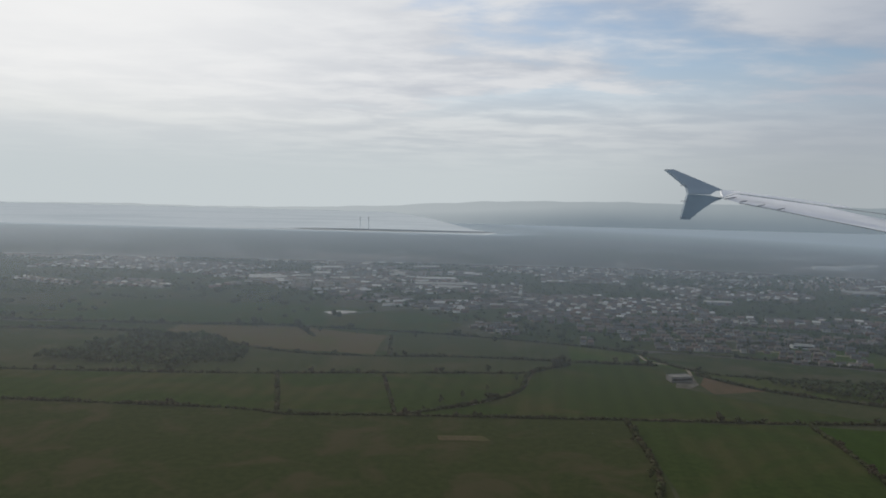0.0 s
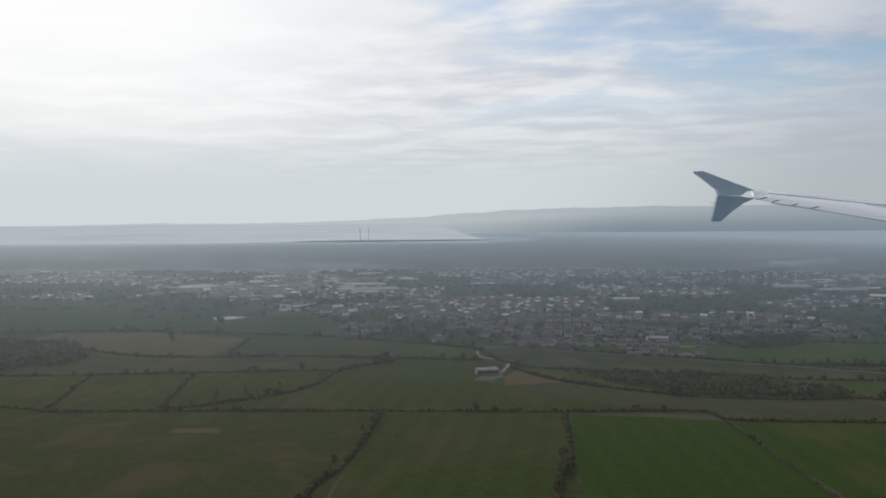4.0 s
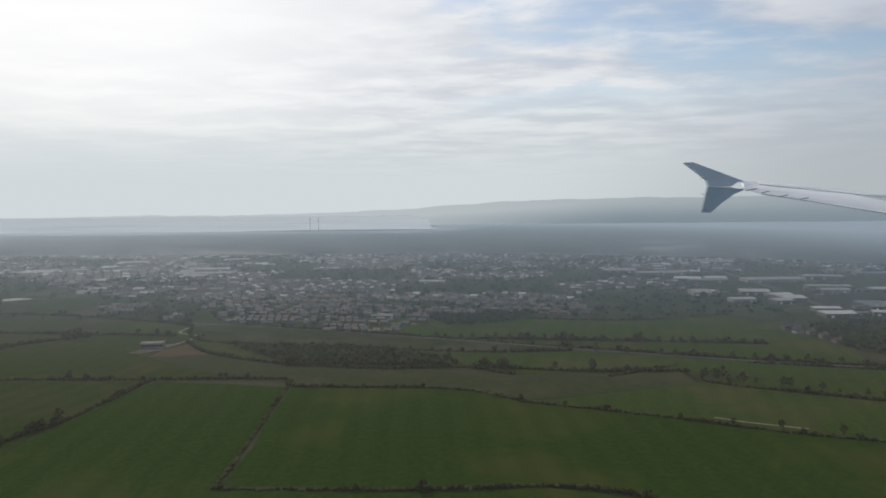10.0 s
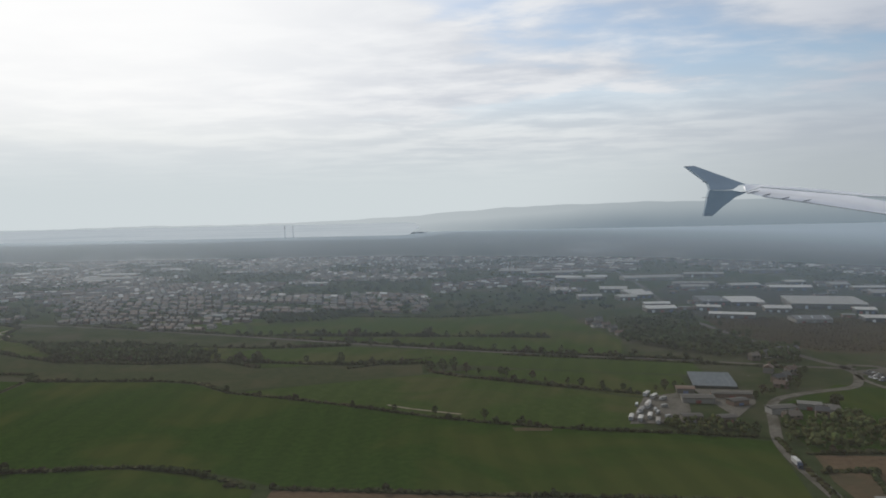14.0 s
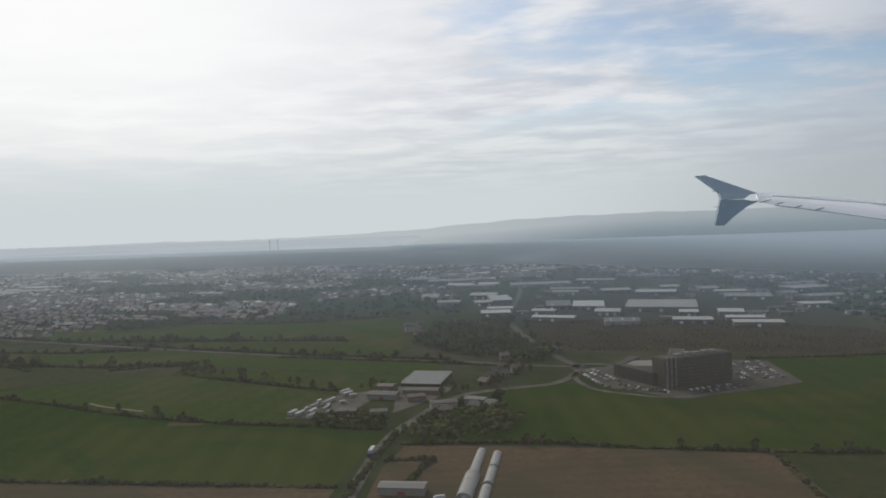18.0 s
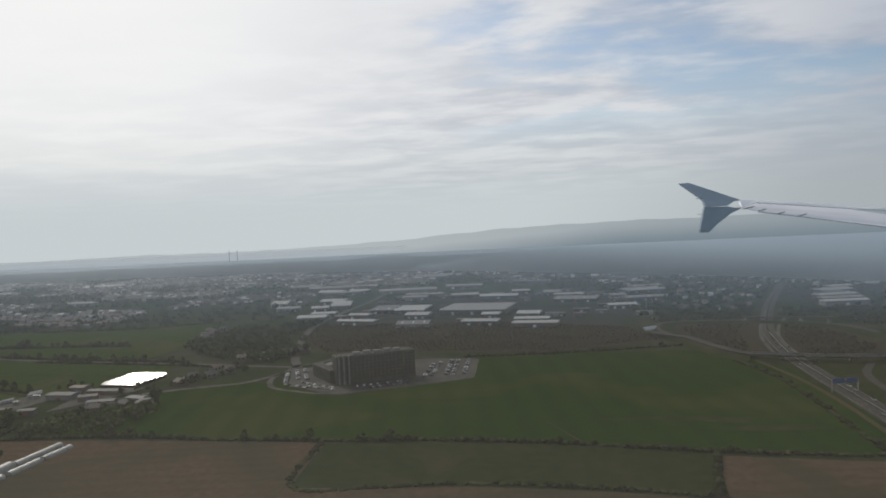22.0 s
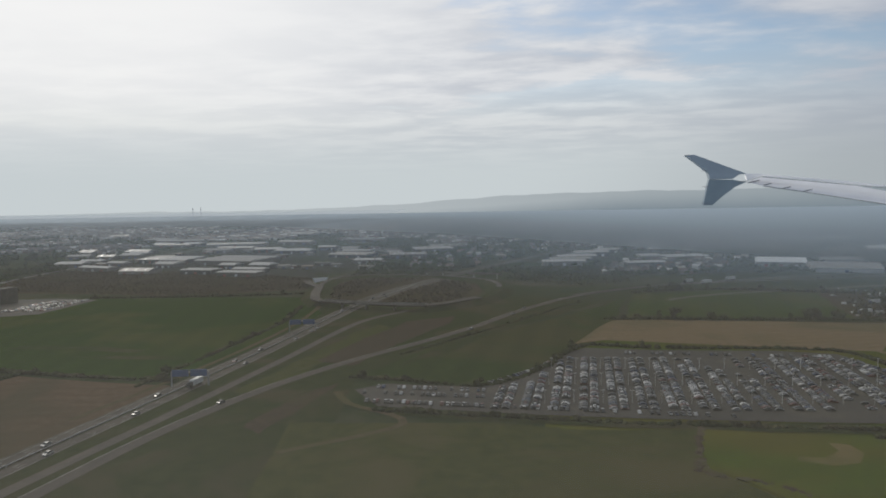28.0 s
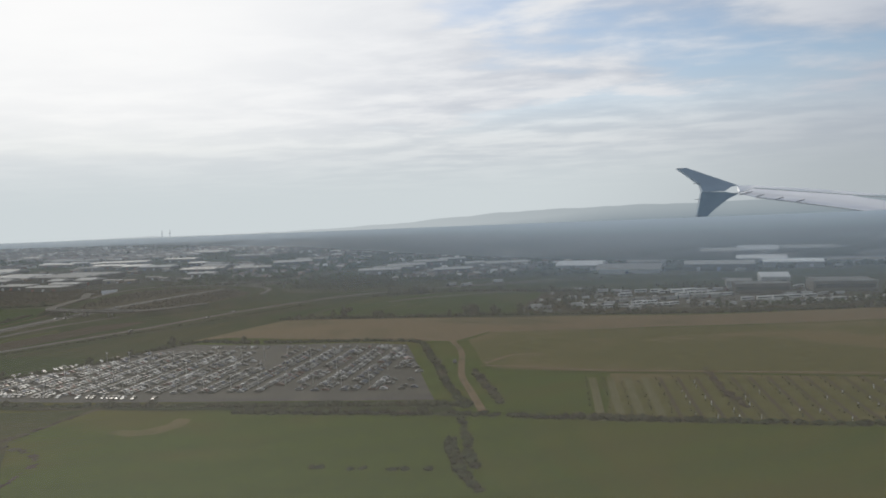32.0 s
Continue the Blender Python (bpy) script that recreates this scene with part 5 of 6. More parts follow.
low = hotel_slab(1279, 622, 1304, 582, 8, 11, 10, 3, "low_wing")
hotel_slab(1300, 660, 1279, 624, 8, 10.4, 10, 3, "court_wing")
court = part("court_roof", box(0, 26, 0, 24, 9, 9.6), CONCRETE, hotel, "pale grey flat roof beside the court")
court.location = (1290 * K, 618 * K, 0)


# the market garden: glasshouse, sheds, polytunnels
glasshouse = thing("glasshouse", "large low glasshouse with mirror-bright roof", "glasshouse")
part("wall", box(0, 35, 0, 44, 0, 2.2), GLASS, glasshouse)
for i in range(6):
    y0 = i * 7.33
    part("roof_bay", prism([(y0 + 0.02, 2.22), (y0 + 7.3, 2.22), (y0 + 7.3, 4.15), (y0 + 0.02, 2.26)], "x", -0.3, 35.3), MIRROR_ROOF, glasshouse, "glazed roof bay")
    for j in range(8):
        part("glazing_bar", prism([(y0 + 0.1, 2.32), (y0 + 7.2, 4.17), (y0 + 7.2, 4.25), (y0 + 0.1, 2.4)], "x", j * 5 - 0.06, j * 5 + 0.06), CONCRETE, glasshouse)
glasshouse.matrix_world = spot(1094, 598, -9)
for x, y, width, depth, height, angle in ((1073, 552, 24, 12, 4, -8), (1100, 566, 30, 8, 3.5, -6), (1076, 580, 14, 10, 4, -8), (1108, 540, 14, 9, 4, 20), (1117, 352, 24, 9, 4, -4), (1128, 518, 20, 9, 4.5, 12), (1152, 532, 16, 9, 4.5, -20), (1168, 516, 8, 16, 4, -8), (1060, 502, 14, 8, 4, 0), (1086, 498, 12, 8, 4, 10)):
    warehouse(x, y, width, depth, height, angle, "small farm shed with shallow sheet roof", 1, 1, FARM_WALL, FARM_ROOF)


def polytunnel(x, y, length, radius, angle, label):
    ob = thing("polytunnel", label, "polytunnel", "polytunnels")
    arc = [(radius * math.cos(a), radius * 0.85 * math.sin(a)) for a in np.linspace(math.pi, 0, 13)]
    part("cover", prism(arc, "y", 0, length), TUNNEL, ob, smooth=False)
    for i in range(int(length / 4) + 1):
        rim = [(u * 1.02, v * 1.02) for u, v in arc]
        hoop = bmesh.new()
        for (u0, v0), (u1, v1) in zip(rim, rim[1:]):
            prism([(u0, v0), (u1, v1), (u1 * 0.985, v1 * 0.985), (u0 * 0.985, v0 * 0.985)], "y", i * 4 - 0.06 if i else 0.0, i * 4 + 0.06, hoop)
        part("hoop", hoop, STEEL, ob)
    part("door", box(-1.1, 1.1, -0.1, -0.02, 0, 2.1), WHITE, ob)
    ob.matrix_world = spot(x, y, angle)


polytunnel(1161.5, 346, 34, 4.4, -5.5, "wide white plastic polytunnel on bare soil")
polytunnel(1165, 383, 38, 2.9, -5.5, "narrow white plastic polytunnel on bare soil")
for y in (338, 366, 392):
    polytunnel(1170.5 + (y - 338) * 0.1, y, 24, 2.8, -5.5, "narrow white plastic polytunnel on bare soil")


# ---- houses ----
def house(width, depth, height, label, group="town houses"):
    ob = thing("house", label, "house", group)
    part("wall", box(0, width, 0, depth, 0, height), WALLS, ob)
    rise = depth * 0.32
    part("roof", prism([(-0.4, height + 0.02), (depth + 0.4, height + 0.02), (depth / 2, height + rise)], "x", -0.3, width + 0.3), TILES, ob)
    part("chimney", box(width * 0.8, width * 0.8 + 1.0, depth / 2 - 0.5, depth / 2 + 0.5, height + rise * 0.7, height + rise + 1.2), WALLS, ob)
    for i in range(2):
        part("window", box(width * (0.18 + 0.42 * i), width * (0.18 + 0.42 * i) + 1.8, -0.08, -0.01, height * 0.58, height * 0.84), GLASS, ob)
    return ob


KINDS = [house(9, 8, 5.2, "two-storey house with grey tiled roof"), house(14, 8, 5.2, "pair of semi-detached two-storey houses"), house(24, 8, 5.2, "terrace of two-storey houses"),
         house(11, 9, 3.2, "bungalow with tiled roof")]
rng = np.random.default_rng(11)
BUILT_UP = [(-1000, 1980), (-520, 1700), (-260, 1440), (-60, 1270), (20, 1150), (50, 1058), (170, 1030), (290, 1012), (312, 978), (375, 955), (522, 915), (560, 932), (585, 1078), (850, 1025), (1030, 1075), (1110, 1060), (1120, 1200), (1040, 1560),
            (1000, 1700), (1000, 2600), (-1000, 2600)]
EAST = [(1660, 1480), (2000, 1350), (2250, 1180), (2450, 1350), (3400, 1300), (3400, 2900), (1700, 2900)]
SOUTH = [(1010, 1720), (1640, 1560), (1700, 2900), (1000, 2900)]
WEST = [(-2600, 1900), (-1500, 1650), (-560, 1480), (-420, 1680), (-900, 2000), (-1000, 2600), (-2600, 2700)]
SITES, STREETS = [], []
for region, odds in ((BUILT_UP, 0.9), (EAST, 0.66), (SOUTH, 0.66), (WEST, 0.5)):
    xs, ys = [p[0] for p in region], [p[1] for p in region]
    for cx in np.arange(min(xs), max(xs), 330):
        for cy in np.arange(min(ys), max(ys), 250):
            if rng.random() > odds:
                continue
            # an estate of parallel streets, with its own direction and kind of house
            turn = radians(float(rng.choice([-26, -16, -10, -6, 6, 16, 64])))
            pitch, kind, street = [(10.5, 0), (15.5, 1), (25.5, 2)][rng.integers(3)] + (rng.uniform(50, 64),)
            c, s_ = math.cos(turn), math.sin(turn)
            for j in np.arange(-150, 150, street):
                run = None
                for i in np.arange(-190, 190, pitch):
                    bend = 10 * math.sin(i / 70 + cx)
                    x, y = cx + i * c - (j + bend) * s_, cy + i * s_ + (j + bend) * c
                    if abs(x - cx) > 168 or abs(y - cy) > 128 or not inside(region, x, y) or noise.noise((x / 210, y / 170, 6.3)) < -0.22:
                        run = None
                        continue
                    if run:
                        STREETS.append((run, (x, y)))
                    run = (x, y)
                    for side in (-1, 1):
                        if rng.random() < 0.84:
                            out_ = side * (12 + rng.uniform(0, 1.5)) - 4
                            SITES.append((x - out_ * s_, y + out_ * c, turn + rng.normal(0, 0.03), kind))
VILLAGE = [(1960, 860), (2060, 850), (2110, 920), (2150, 1060), (2020, 1060), (1965, 940)]
for i in range(170):
    x, y = rng.uniform(1960, 2150), rng.uniform(850, 1060)
    if inside(VILLAGE, x, y):
        SITES.append((x, y, radians(float(rng.choice([-20, -8, 70, 90]))), 0))
for i in range(900):
    x, y = rng.uniform(1680, 3100), rng.uniform(960, 1640)
    if noise.noise((x / 120, y / 90, 2.7)) > -0.02 and abs(x - (1815 + (y - 985) * 0.45)) > 28 and not (1840 < x < 2010 and y < 1230) and not (2140 < x < 2480 and y < 1040):
        SITES.append((x, y, radians(float(rng.choice([-20, -8, 10, 70]))), 0))
SITES.sort(key=lambda s: s[1] + abs(s[0] - 400) * 0.1 + (900 if s[0] > 1600 else 0))
for x, y, turn, kind in SITES[:270]:
    copy_thing(KINDS[3 if rng.random() < 0.12 else min(kind, 1)], spot(x, y, math.degrees(turn)) @ Matrix.Scale(rng.uniform(0.8, 0.92), 4))
for x, y, angle, kind in ((1168, 610, 20, 0), (1180, 622, 40, 3), (1190, 640, 10, 0), (1160, 598, -30, 3), (1178, 646, 60, 0), (1134, 505, 10, 3), (1156, 512, -20, 0), (1066, 945, 10, 0), (1062, 920, 10, 0),
                          (1068, 895, 12, 0), (1072, 870, 12, 0), (1076, 845, 12, 3), (1052, 930, 12, 0), (1056, 905, 12, 3)):
    copy_thing(KINDS[kind], spot(x, y, angle))
for ob in KINDS:
    ob.matrix_world = spot(1180 + 18 * KINDS.index(ob), 700 + 14 * KINDS.index(ob), 15)

# the rest of the town, too many to count
wall_v, wall_f, roof_v, roof_f = [], [], [], []
for x, y, turn, kind in SITES[270:]:
    w, d, h = (8.5, 13, 23)[kind] * rng.uniform(0.85, 1.0), 7.5, rng.uniform(3.6, 5.0)
    c, s = math.cos(turn), math.sin(turn)

    def corner(u, v, z):
        return (x + u * c - v * s, y + u * s + v * c, z + fall(y))

    k = len(wall_v)
    wall_v += [corner(u, v, z) for z in (0, h) for u, v in ((0, 0), (w, 0), (w, d), (0, d))]
    wall_f += [(k + i, k + (i + 1) % 4, k + 4 + (i + 1) % 4, k + 4 + i) for i in range(4)]
    k = len(roof_v)
    roof_v += [corner(-0.3, -0.4, h), corner(w + 0.3, -0.4, h), corner(w + 0.3, d + 0.4, h), corner(-0.3, d + 0.4, h), corner(-0.3, d / 2, h + 2.6), corner(w + 0.3, d / 2, h + 2.6)]
    roof_f += [(k, k + 1, k + 5, k + 4), (k + 2, k + 3, k + 4, k + 5), (k + 1, k + 2, k + 5), (k + 3, k, k + 4), (k + 3, k + 2, k + 1, k)]
town = mesh_object("far_houses", wall_v, wall_f, FAR_WALLS)
tagged(town, "crowded rows of far town houses", "houses", kind="stuff")
mesh_object("far_roofs", roof_v, roof_f, FAR_TILES, town)

street_v, street_f = [], []
for (x0, y0), (x1, y1) in STREETS:
    length, k = math.hypot(x1 - x0, y1 - y0), len(street_v)
    ux, uy = (y0 - y1) / length * 3, (x1 - x0) / length * 3
    street_v += [(x + e * ux, y + e * uy, 0.35 + fall(y)) for (x, y), e in (((x0, y0), 1), ((x0, y0), -1), ((x1, y1), -1), ((x1, y1), 1))]
    street_f.append((k, k + 1, k + 2, k + 3))
tagged(mesh_object("town_streets", street_v, street_f, CLAY), "pale residential streets between rows of houses", "streets", kind="stuff")

# farther town and harbour as low blocks
wall_v, wall_f = [], []
for i in range(9000):
    x, y = rng.uniform(-5200, 7500), rng.uniform(2550, 4950) if rng.random() < 0.8 else rng.uniform(4950, 8500)
    if y > 4950 and x < 900 or noise.noise((x / 500, y / 400, 2.2)) < -0.12:
        continue
    w, d, h, turn = rng.uniform(9, 34) if rng.random() < 0.86 else rng.uniform(50, 110), rng.uniform(8, 20), rng.uniform(5, 10), rng.normal(-0.1, 0.35)
    c, s = math.cos(turn), math.sin(turn)
    k = len(wall_v)
    wall_v += [(x + u * c - v * s, y + u * s + v * c, z + fall(y)) for z in (-2, h) for u, v in ((0, 0), (w, 0), (w, d), (0, d))]
    wall_f += [(k + i, k + (i + 1) % 4, k + 4 + (i + 1) % 4, k + 4 + i) for i in range(4)] + [(k + 4, k + 5, k + 6, k + 7)]
tagged(mesh_object("distant_town", wall_v, wall_f, DISTANT), "hazy distant town blocks near the shore", "houses", kind="stuff")

# gardens, street trees and country trees between them
centres, sizes = [], []
for i in range(24000):
    if i < 11000:
        x, y = rng.uniform(-1000, 3300), rng.uniform(1000, 2700)
        if not (inside(BUILT_UP, x, y) or inside(EAST, x, y) or inside(SOUTH, x, y) or inside(VILLAGE, x, y)):
            continue
        r = rng.uniform(1.5, 3.6)
    else:
        x, y = rng.uniform(-3800, 6200), rng.uniform(1050, 4950)
        if noise.noise((x / 260, y / 200, 4.4)) < -0.02 or (1150 < x < 1680 and 900 < y < 1500 and i % 5):
            continue
        r = rng.uniform(2.6, 6.0)
    centres.append((x, y, r * 0.8 + fall(y)))
    sizes.append((r * rng.uniform(1, 2.2), r, r))
for i in range(34000):
    x, y = (rng.uniform(1560, 3600), rng.uniform(880, 2700)) if i < 26000 else (rng.uniform(-2600, 0), rng.uniform(1330, 2700))
    if abs(x - (1815 + (y - 985) * 0.45)) < 20 or noise.noise((x / 170, y / 60, 7.4)) < -0.18 or (1200 < x < 1640 and y < 1400):
        continue
    r = rng.uniform(1.6, 4.2)
    if inside([(1840, 940), (2010, 940), (2010, 1230), (1880, 1230)], x, y) and i % 4:
        continue
    centres.append((x, y, r * 0.7 + fall(y)))
    sizes.append((r * rng.uniform(1, 2.4), r, r * 0.9))
tagged(new("town_trees", scatter_mesh("town_trees", centres, sizes, CROWN, seed=5)), "dark garden and street trees among houses", "trees", kind="stuff")

# the harbour chimneys
for x in (-775, -705):
    stack = thing("power_station_chimney", "tall slim power station chimney by the bay", "chimney", "power station chimneys")
    bm = bmesh.new()
    bmesh.ops.create_cone(bm, segments=20, radius1=3.2, radius2=2.0, depth=105, cap_ends=True, matrix=Matrix.Translation((0, 0, 52.5)))
    part("shaft", bm, STACK, stack)
    for z in (78, 90, 101):
        bm = bmesh.new()
        bmesh.ops.create_cone(bm, segments=20, radius1=2.5 - (z - 78) * 0.012, radius2=2.45 - (z - 78) * 0.012, depth=6, cap_ends=True, matrix=Matrix.Translation((0, 0, z)))
        part("band", bm, STEEL, stack, "dark painted band")
    stack.matrix_world = spot(x, 5850, 0, -53)


# ---- trees ----
def tree(height, seed, material, label):
    """A tapered trunk with limbs and a crown of many uneven clumps."""
    rng = np.random.default_rng(seed)
    ob = thing("tree", label, "tree", "hedgerow trees")
    bm = bmesh.new()
    bmesh.ops.create_cone(bm, segments=7, radius1=height * 0.035, radius2=height * 0.012, depth=height * 0.55, cap_ends=True, matrix=Matrix.Translation((0, 0, height * 0.275)))
    for i in range(5):
        a = i * 1.26 + rng.uniform(-0.3, 0.3)
        turn = Matrix.Translation((0, 0, height * rng.uniform(0.3, 0.48))) @ Matrix.Rotation(a, 4, "Z") @ Matrix.Rotation(radians(48), 4, "Y")
        bmesh.ops.create_cone(bm, segments=5, radius1=height * 0.014, radius2=height * 0.005, depth=height * 0.34, cap_ends=True,
                              matrix=turn @ Matrix.Translation((0, 0, height * 0.17)))
    part("trunk", bm, BARK, ob)
    centres, sizes = [], []
    for i in range(46):
        a, up = rng.uniform(0, 6.28), rng.uniform(0.28, 0.98)
        out = height * 0.36 * math.sin(min(1.0, (up - 0.2) / 0.8) * math.pi) ** 0.6 * rng.uniform(0.35, 1.05)
        r = height * rng.uniform(0.05, 0.11)
        centres.append((out * math.cos(a), out * math.sin(a), up * height))
        sizes.append((r, r, r * 0.85))
    crown = new("crown", scatter_mesh("crown", centres, sizes, material, seed=seed))
    crown.parent = ob
    return ob


TREES = [tree(10, 1, CROWN, "round leafy hedgerow tree"), tree(13, 2, CROWN, "tall leafy hedgerow tree"), tree(8, 3, LEAF, "small dark bushy tree"), tree(11, 4, BARE, "brown nearly bare tree")]
TREE_SPOTS = []
rng = np.random.default_rng(21)
for x0, y0, x1, y1, count in ((620, 872, 990, 838, 30), (860, 690, 1040, 582, 12), (700, 590, 980, 486, 7), (440, 726, 860, 702, 9), (-40, 655, 150, 885, 8), (-300, 790, 80, 830, 6),
                              (1120, 438, 1340, 418, 5), (1056, 585, 1090, 600, 5), (1130, 560, 1180, 600, 7), (760, 800, 1060, 730, 12), (2100, 545, 2420, 545, 9),
                              (2140, 585, 2190, 690, 6), (-430, 1085, 240, 985, 12), (420, 1000, 560, 1062, 6), (1080, 488, 1100, 470, 4), (1170, 600, 1215, 660, 6), (1930, 560, 2110, 545, 4),
                              (1220, 720, 1210, 990, 8), (160, 640, 145, 300, 4), (338, 640, 312, 450, 3), (1960, 705, 2050, 725, 5)):
    for i in range(count):
        f = (i + rng.uniform(0.1, 0.9)) / count
        TREE_SPOTS.append((x0 + (x1 - x0) * f + rng.normal(0, 2), y0 + (y1 - y0) * f + rng.normal(0, 2)))
for i, (x, y) in enumerate(TREE_SPOTS):
    copy_thing(TREES[int(rng.choice([0, 1, 2, 3], p=[0.4, 0.2, 0.25, 0.15]))], spot(x, y, rng.uniform(0, 360)) @ Matrix.Scale(rng.uniform(0.5, 0.95), 4))
for i, ob in enumerate(TREES):
    ob.matrix_world = spot(868 + 11 * i, 668 - 4 * i)


# ---- vehicles ----
def car(label):
    ob = thing("car", label, "car", "parked cars")
    part("body", prism([(-2.15, 0.28), (-2.15, 0.78), (-1.3, 0.92), (1.95, 0.94), (2.15, 0.75), (2.15, 0.28)], "y", -0.86, 0.86), CAR_PAINT, ob)
    part("window_band", prism([(-1.25, 0.93), (-0.55, 1.38), (1.05, 1.40), (1.85, 0.95)], "y", -0.74, 0.74), GLASS, ob)
    part("roof", prism([(-0.55, 1.39), (1.05, 1.41), (0.95, 1.49), (-0.4, 1.48)], "y", -0.7, 0.7), CAR_PAINT, ob)
    for x in (-1.3, 1.3):
        for y in (-0.8, 0.8):
            bm = bmesh.new()
            bmesh.ops.create_cone(bm, segments=10, radius1=0.32, radius2=0.32, depth=0.2, cap_ends=True, matrix=Matrix.Translation((x, y, 0.32)) @ Matrix.Rotation(radians(90), 4, "X"))
            part("wheel", bm, RUBBER, ob)
    return ob


def lorry(label, length=12.0, name="lorry", group="parked lorries"):
    ob = thing(name, label, "lorry", group)
    part("trailer", box(-length / 2 + 2.6, length / 2, -1.25, 1.25, 1.1, 4.0, 0.08), WHITE, ob)
    part("cab", prism([(-length / 2, 0.6), (-length / 2, 2.2), (-length / 2 + 0.5, 3.2), (-length / 2 + 2.3, 3.4), (-length / 2 + 2.3, 0.6)], "y", -1.2, 1.2), CAR_PAINT, ob)
    part("windscreen", box(-length / 2 - 0.04, -length / 2 - 0.005, -1.05, 1.05, 1.5, 2.15), GLASS, ob)
    for x in (-length / 2 + 1.2, length / 2 - 3.2, length / 2 - 1.9):
        for y in (-1.0, 1.0):
            bm = bmesh.new()
            bmesh.ops.create_cone(bm, segments=10, radius1=0.5, radius2=0.5, depth=0.35, cap_ends=True, matrix=Matrix.Translation((x, y, 0.5)) @ Matrix.Rotation(radians(90), 4, "X"))
            part("wheel", bm, RUBBER, ob)
    return ob


def caravan(label):
    ob = thing("caravan", label, "caravan", "parked caravans")
    part("body", prism([(-3.0, 0.5), (-3.2, 1.6), (-2.7, 2.6), (2.7, 2.6), (3.0, 1.8), (3.0, 0.5)], "y", -1.1, 1.1), WHITE, ob)
    for x in (-1.8, 0.2, 1.9):
        part("window", box(x - 0.45, x + 0.45, -1.14, -1.105, 1.4, 2.0), GLASS, ob)
    for y in (-1.0, 1.0):
        bm = bmesh.new()
        bmesh.ops.create_cone(bm, segments=10, radius1=0.33, radius2=0.33, depth=0.2, cap_ends=True, matrix=Matrix.Translation((0, y, 0.33)) @ Matrix.Rotation(radians(90), 4, "X"))
        part("wheel", bm, RUBBER, ob)
    part("tow_bar", prism([(-0.4, 0.42), (0.4, 0.42), (0.1, 0.5), (-0.1, 0.5)], "x", -4.2, -3.0), STEEL, ob)
    return ob


CAR = car("small hatchback car parked on asphalt")
LORRY = lorry("white box lorry parked in a yard")
CARAVAN = caravan("white touring caravan parked on gravel")
rng = np.random.default_rng(31)

# the car park: double rows, each a little turned from the last
STALLS = []
for x0 in np.arange(1830.2, 2046, 13.4):
    for side in (-2.55, 2.55):
        for y in np.arange(316, 418, 2.5):
            x = x0 + side + 0.12 * (y - 306)
            empty = 0.17 + 1.3 * max(0, noise.noise((x / 30, y / 30, 8.2)) - 0.12) + 0.012 * max(0, x - 2016) + (0.7 if 1946 < x < 1964 and y > 366 else 0)
            if inside(CAR_PARK, x - 3, y + 8) and inside(CAR_PARK, x + 4, y - 4) and rng.random() > empty:
                STALLS.append((x, y, (0 if side < 0 else 180) - 6 + rng.normal(0, 1.5)))
# one row nose-on along the near edge and one along the far edge
for x in np.arange(1768, 1932, 2.6):
    if rng.random() < 0.72:
        STALLS.append((x, 327 - (x - 1764) * 0.125, 90 + rng.normal(0, 2)))
for x in np.arange(1900, 2024, 2.6):
    if rng.random() < 0.6:
        STALLS.append((x, 432 - (x - 1900) * 0.09, 90 + rng.normal(0, 3)))
for k in range(3):
    for x in np.arange(1764, 1826, 2.7):
        y = 326 + k * 11 - (x - 1764) * 0.11 + (4 if k else 0)
        if inside(CAR_PARK, x, y - 2) and inside(CAR_PARK, x, y + 2) and rng.random() < 0.72:
            STALLS.append((x, y, 90 + rng.normal(0, 2)))
EDGE = smooth_line([(1824, 358), (1850, 389), (1868, 420)], 2.7) + smooth_line([(2028, 416), (2040, 385), (2050, 352)], 2.7)
for q, r in zip(EDGE, EDGE[1:]):
    if rng.random() < 0.7 and math.hypot(r[0] - q[0], r[1] - q[1]) < 4:
        d = math.degrees(math.atan2(r[1] - q[1], r[0] - q[0]))
        STALLS.append((q[0] - 2.0 * abs(math.sin(radians(d))), q[1] - 3.0, d + 90 + rng.normal(0, 2)))
# hotel car park
for x0, y0, x1, y1 in ((1258, 644, 1272, 600), (1264, 650, 1280, 598), (1276, 590, 1312, 562), (1284, 574, 1316, 556), (1254, 628, 1264, 586), (1266, 582, 1292, 564), (1382, 598, 1386, 660), (1388, 598, 1392, 668), (1400, 604, 1402, 672), (1406, 604, 1408, 672),
                       (1416, 606, 1418, 676), (1330, 566, 1372, 584), (1336, 558, 1378, 576)):
    count = int(math.hypot(x1 - x0, y1 - y0) / 2.7)
    d = math.degrees(math.atan2(y1 - y0, x1 - x0))
    for i in range(count):
        if rng.random() < 0.78:
            STALLS.append((x0 + (x1 - x0) * i / count, y0 + (y1 - y0) * i / count, d + 90 + rng.normal(0, 2)))
near = [s for s in STALLS if s[0] > 1740 and s[1] < 372]
rng.shuffle(near)
near = near[:230]
chosen = {(x, y) for x, y, a in near}
for x, y, a in near:
    copy_thing(CAR, spot(x, y, a, 0.4) @ Matrix.Scale(rng.uniform(0.84, 0.98), 4))
body_v, body_f, pane_v, pane_f = [], [], [], []
SIDE = [(-2.15, 0.28), (-2.15, 0.78), (-1.3, 0.92), (-0.55, 1.42), (1.05, 1.46), (1.85, 0.97), (2.15, 0.78), (2.15, 0.28)]
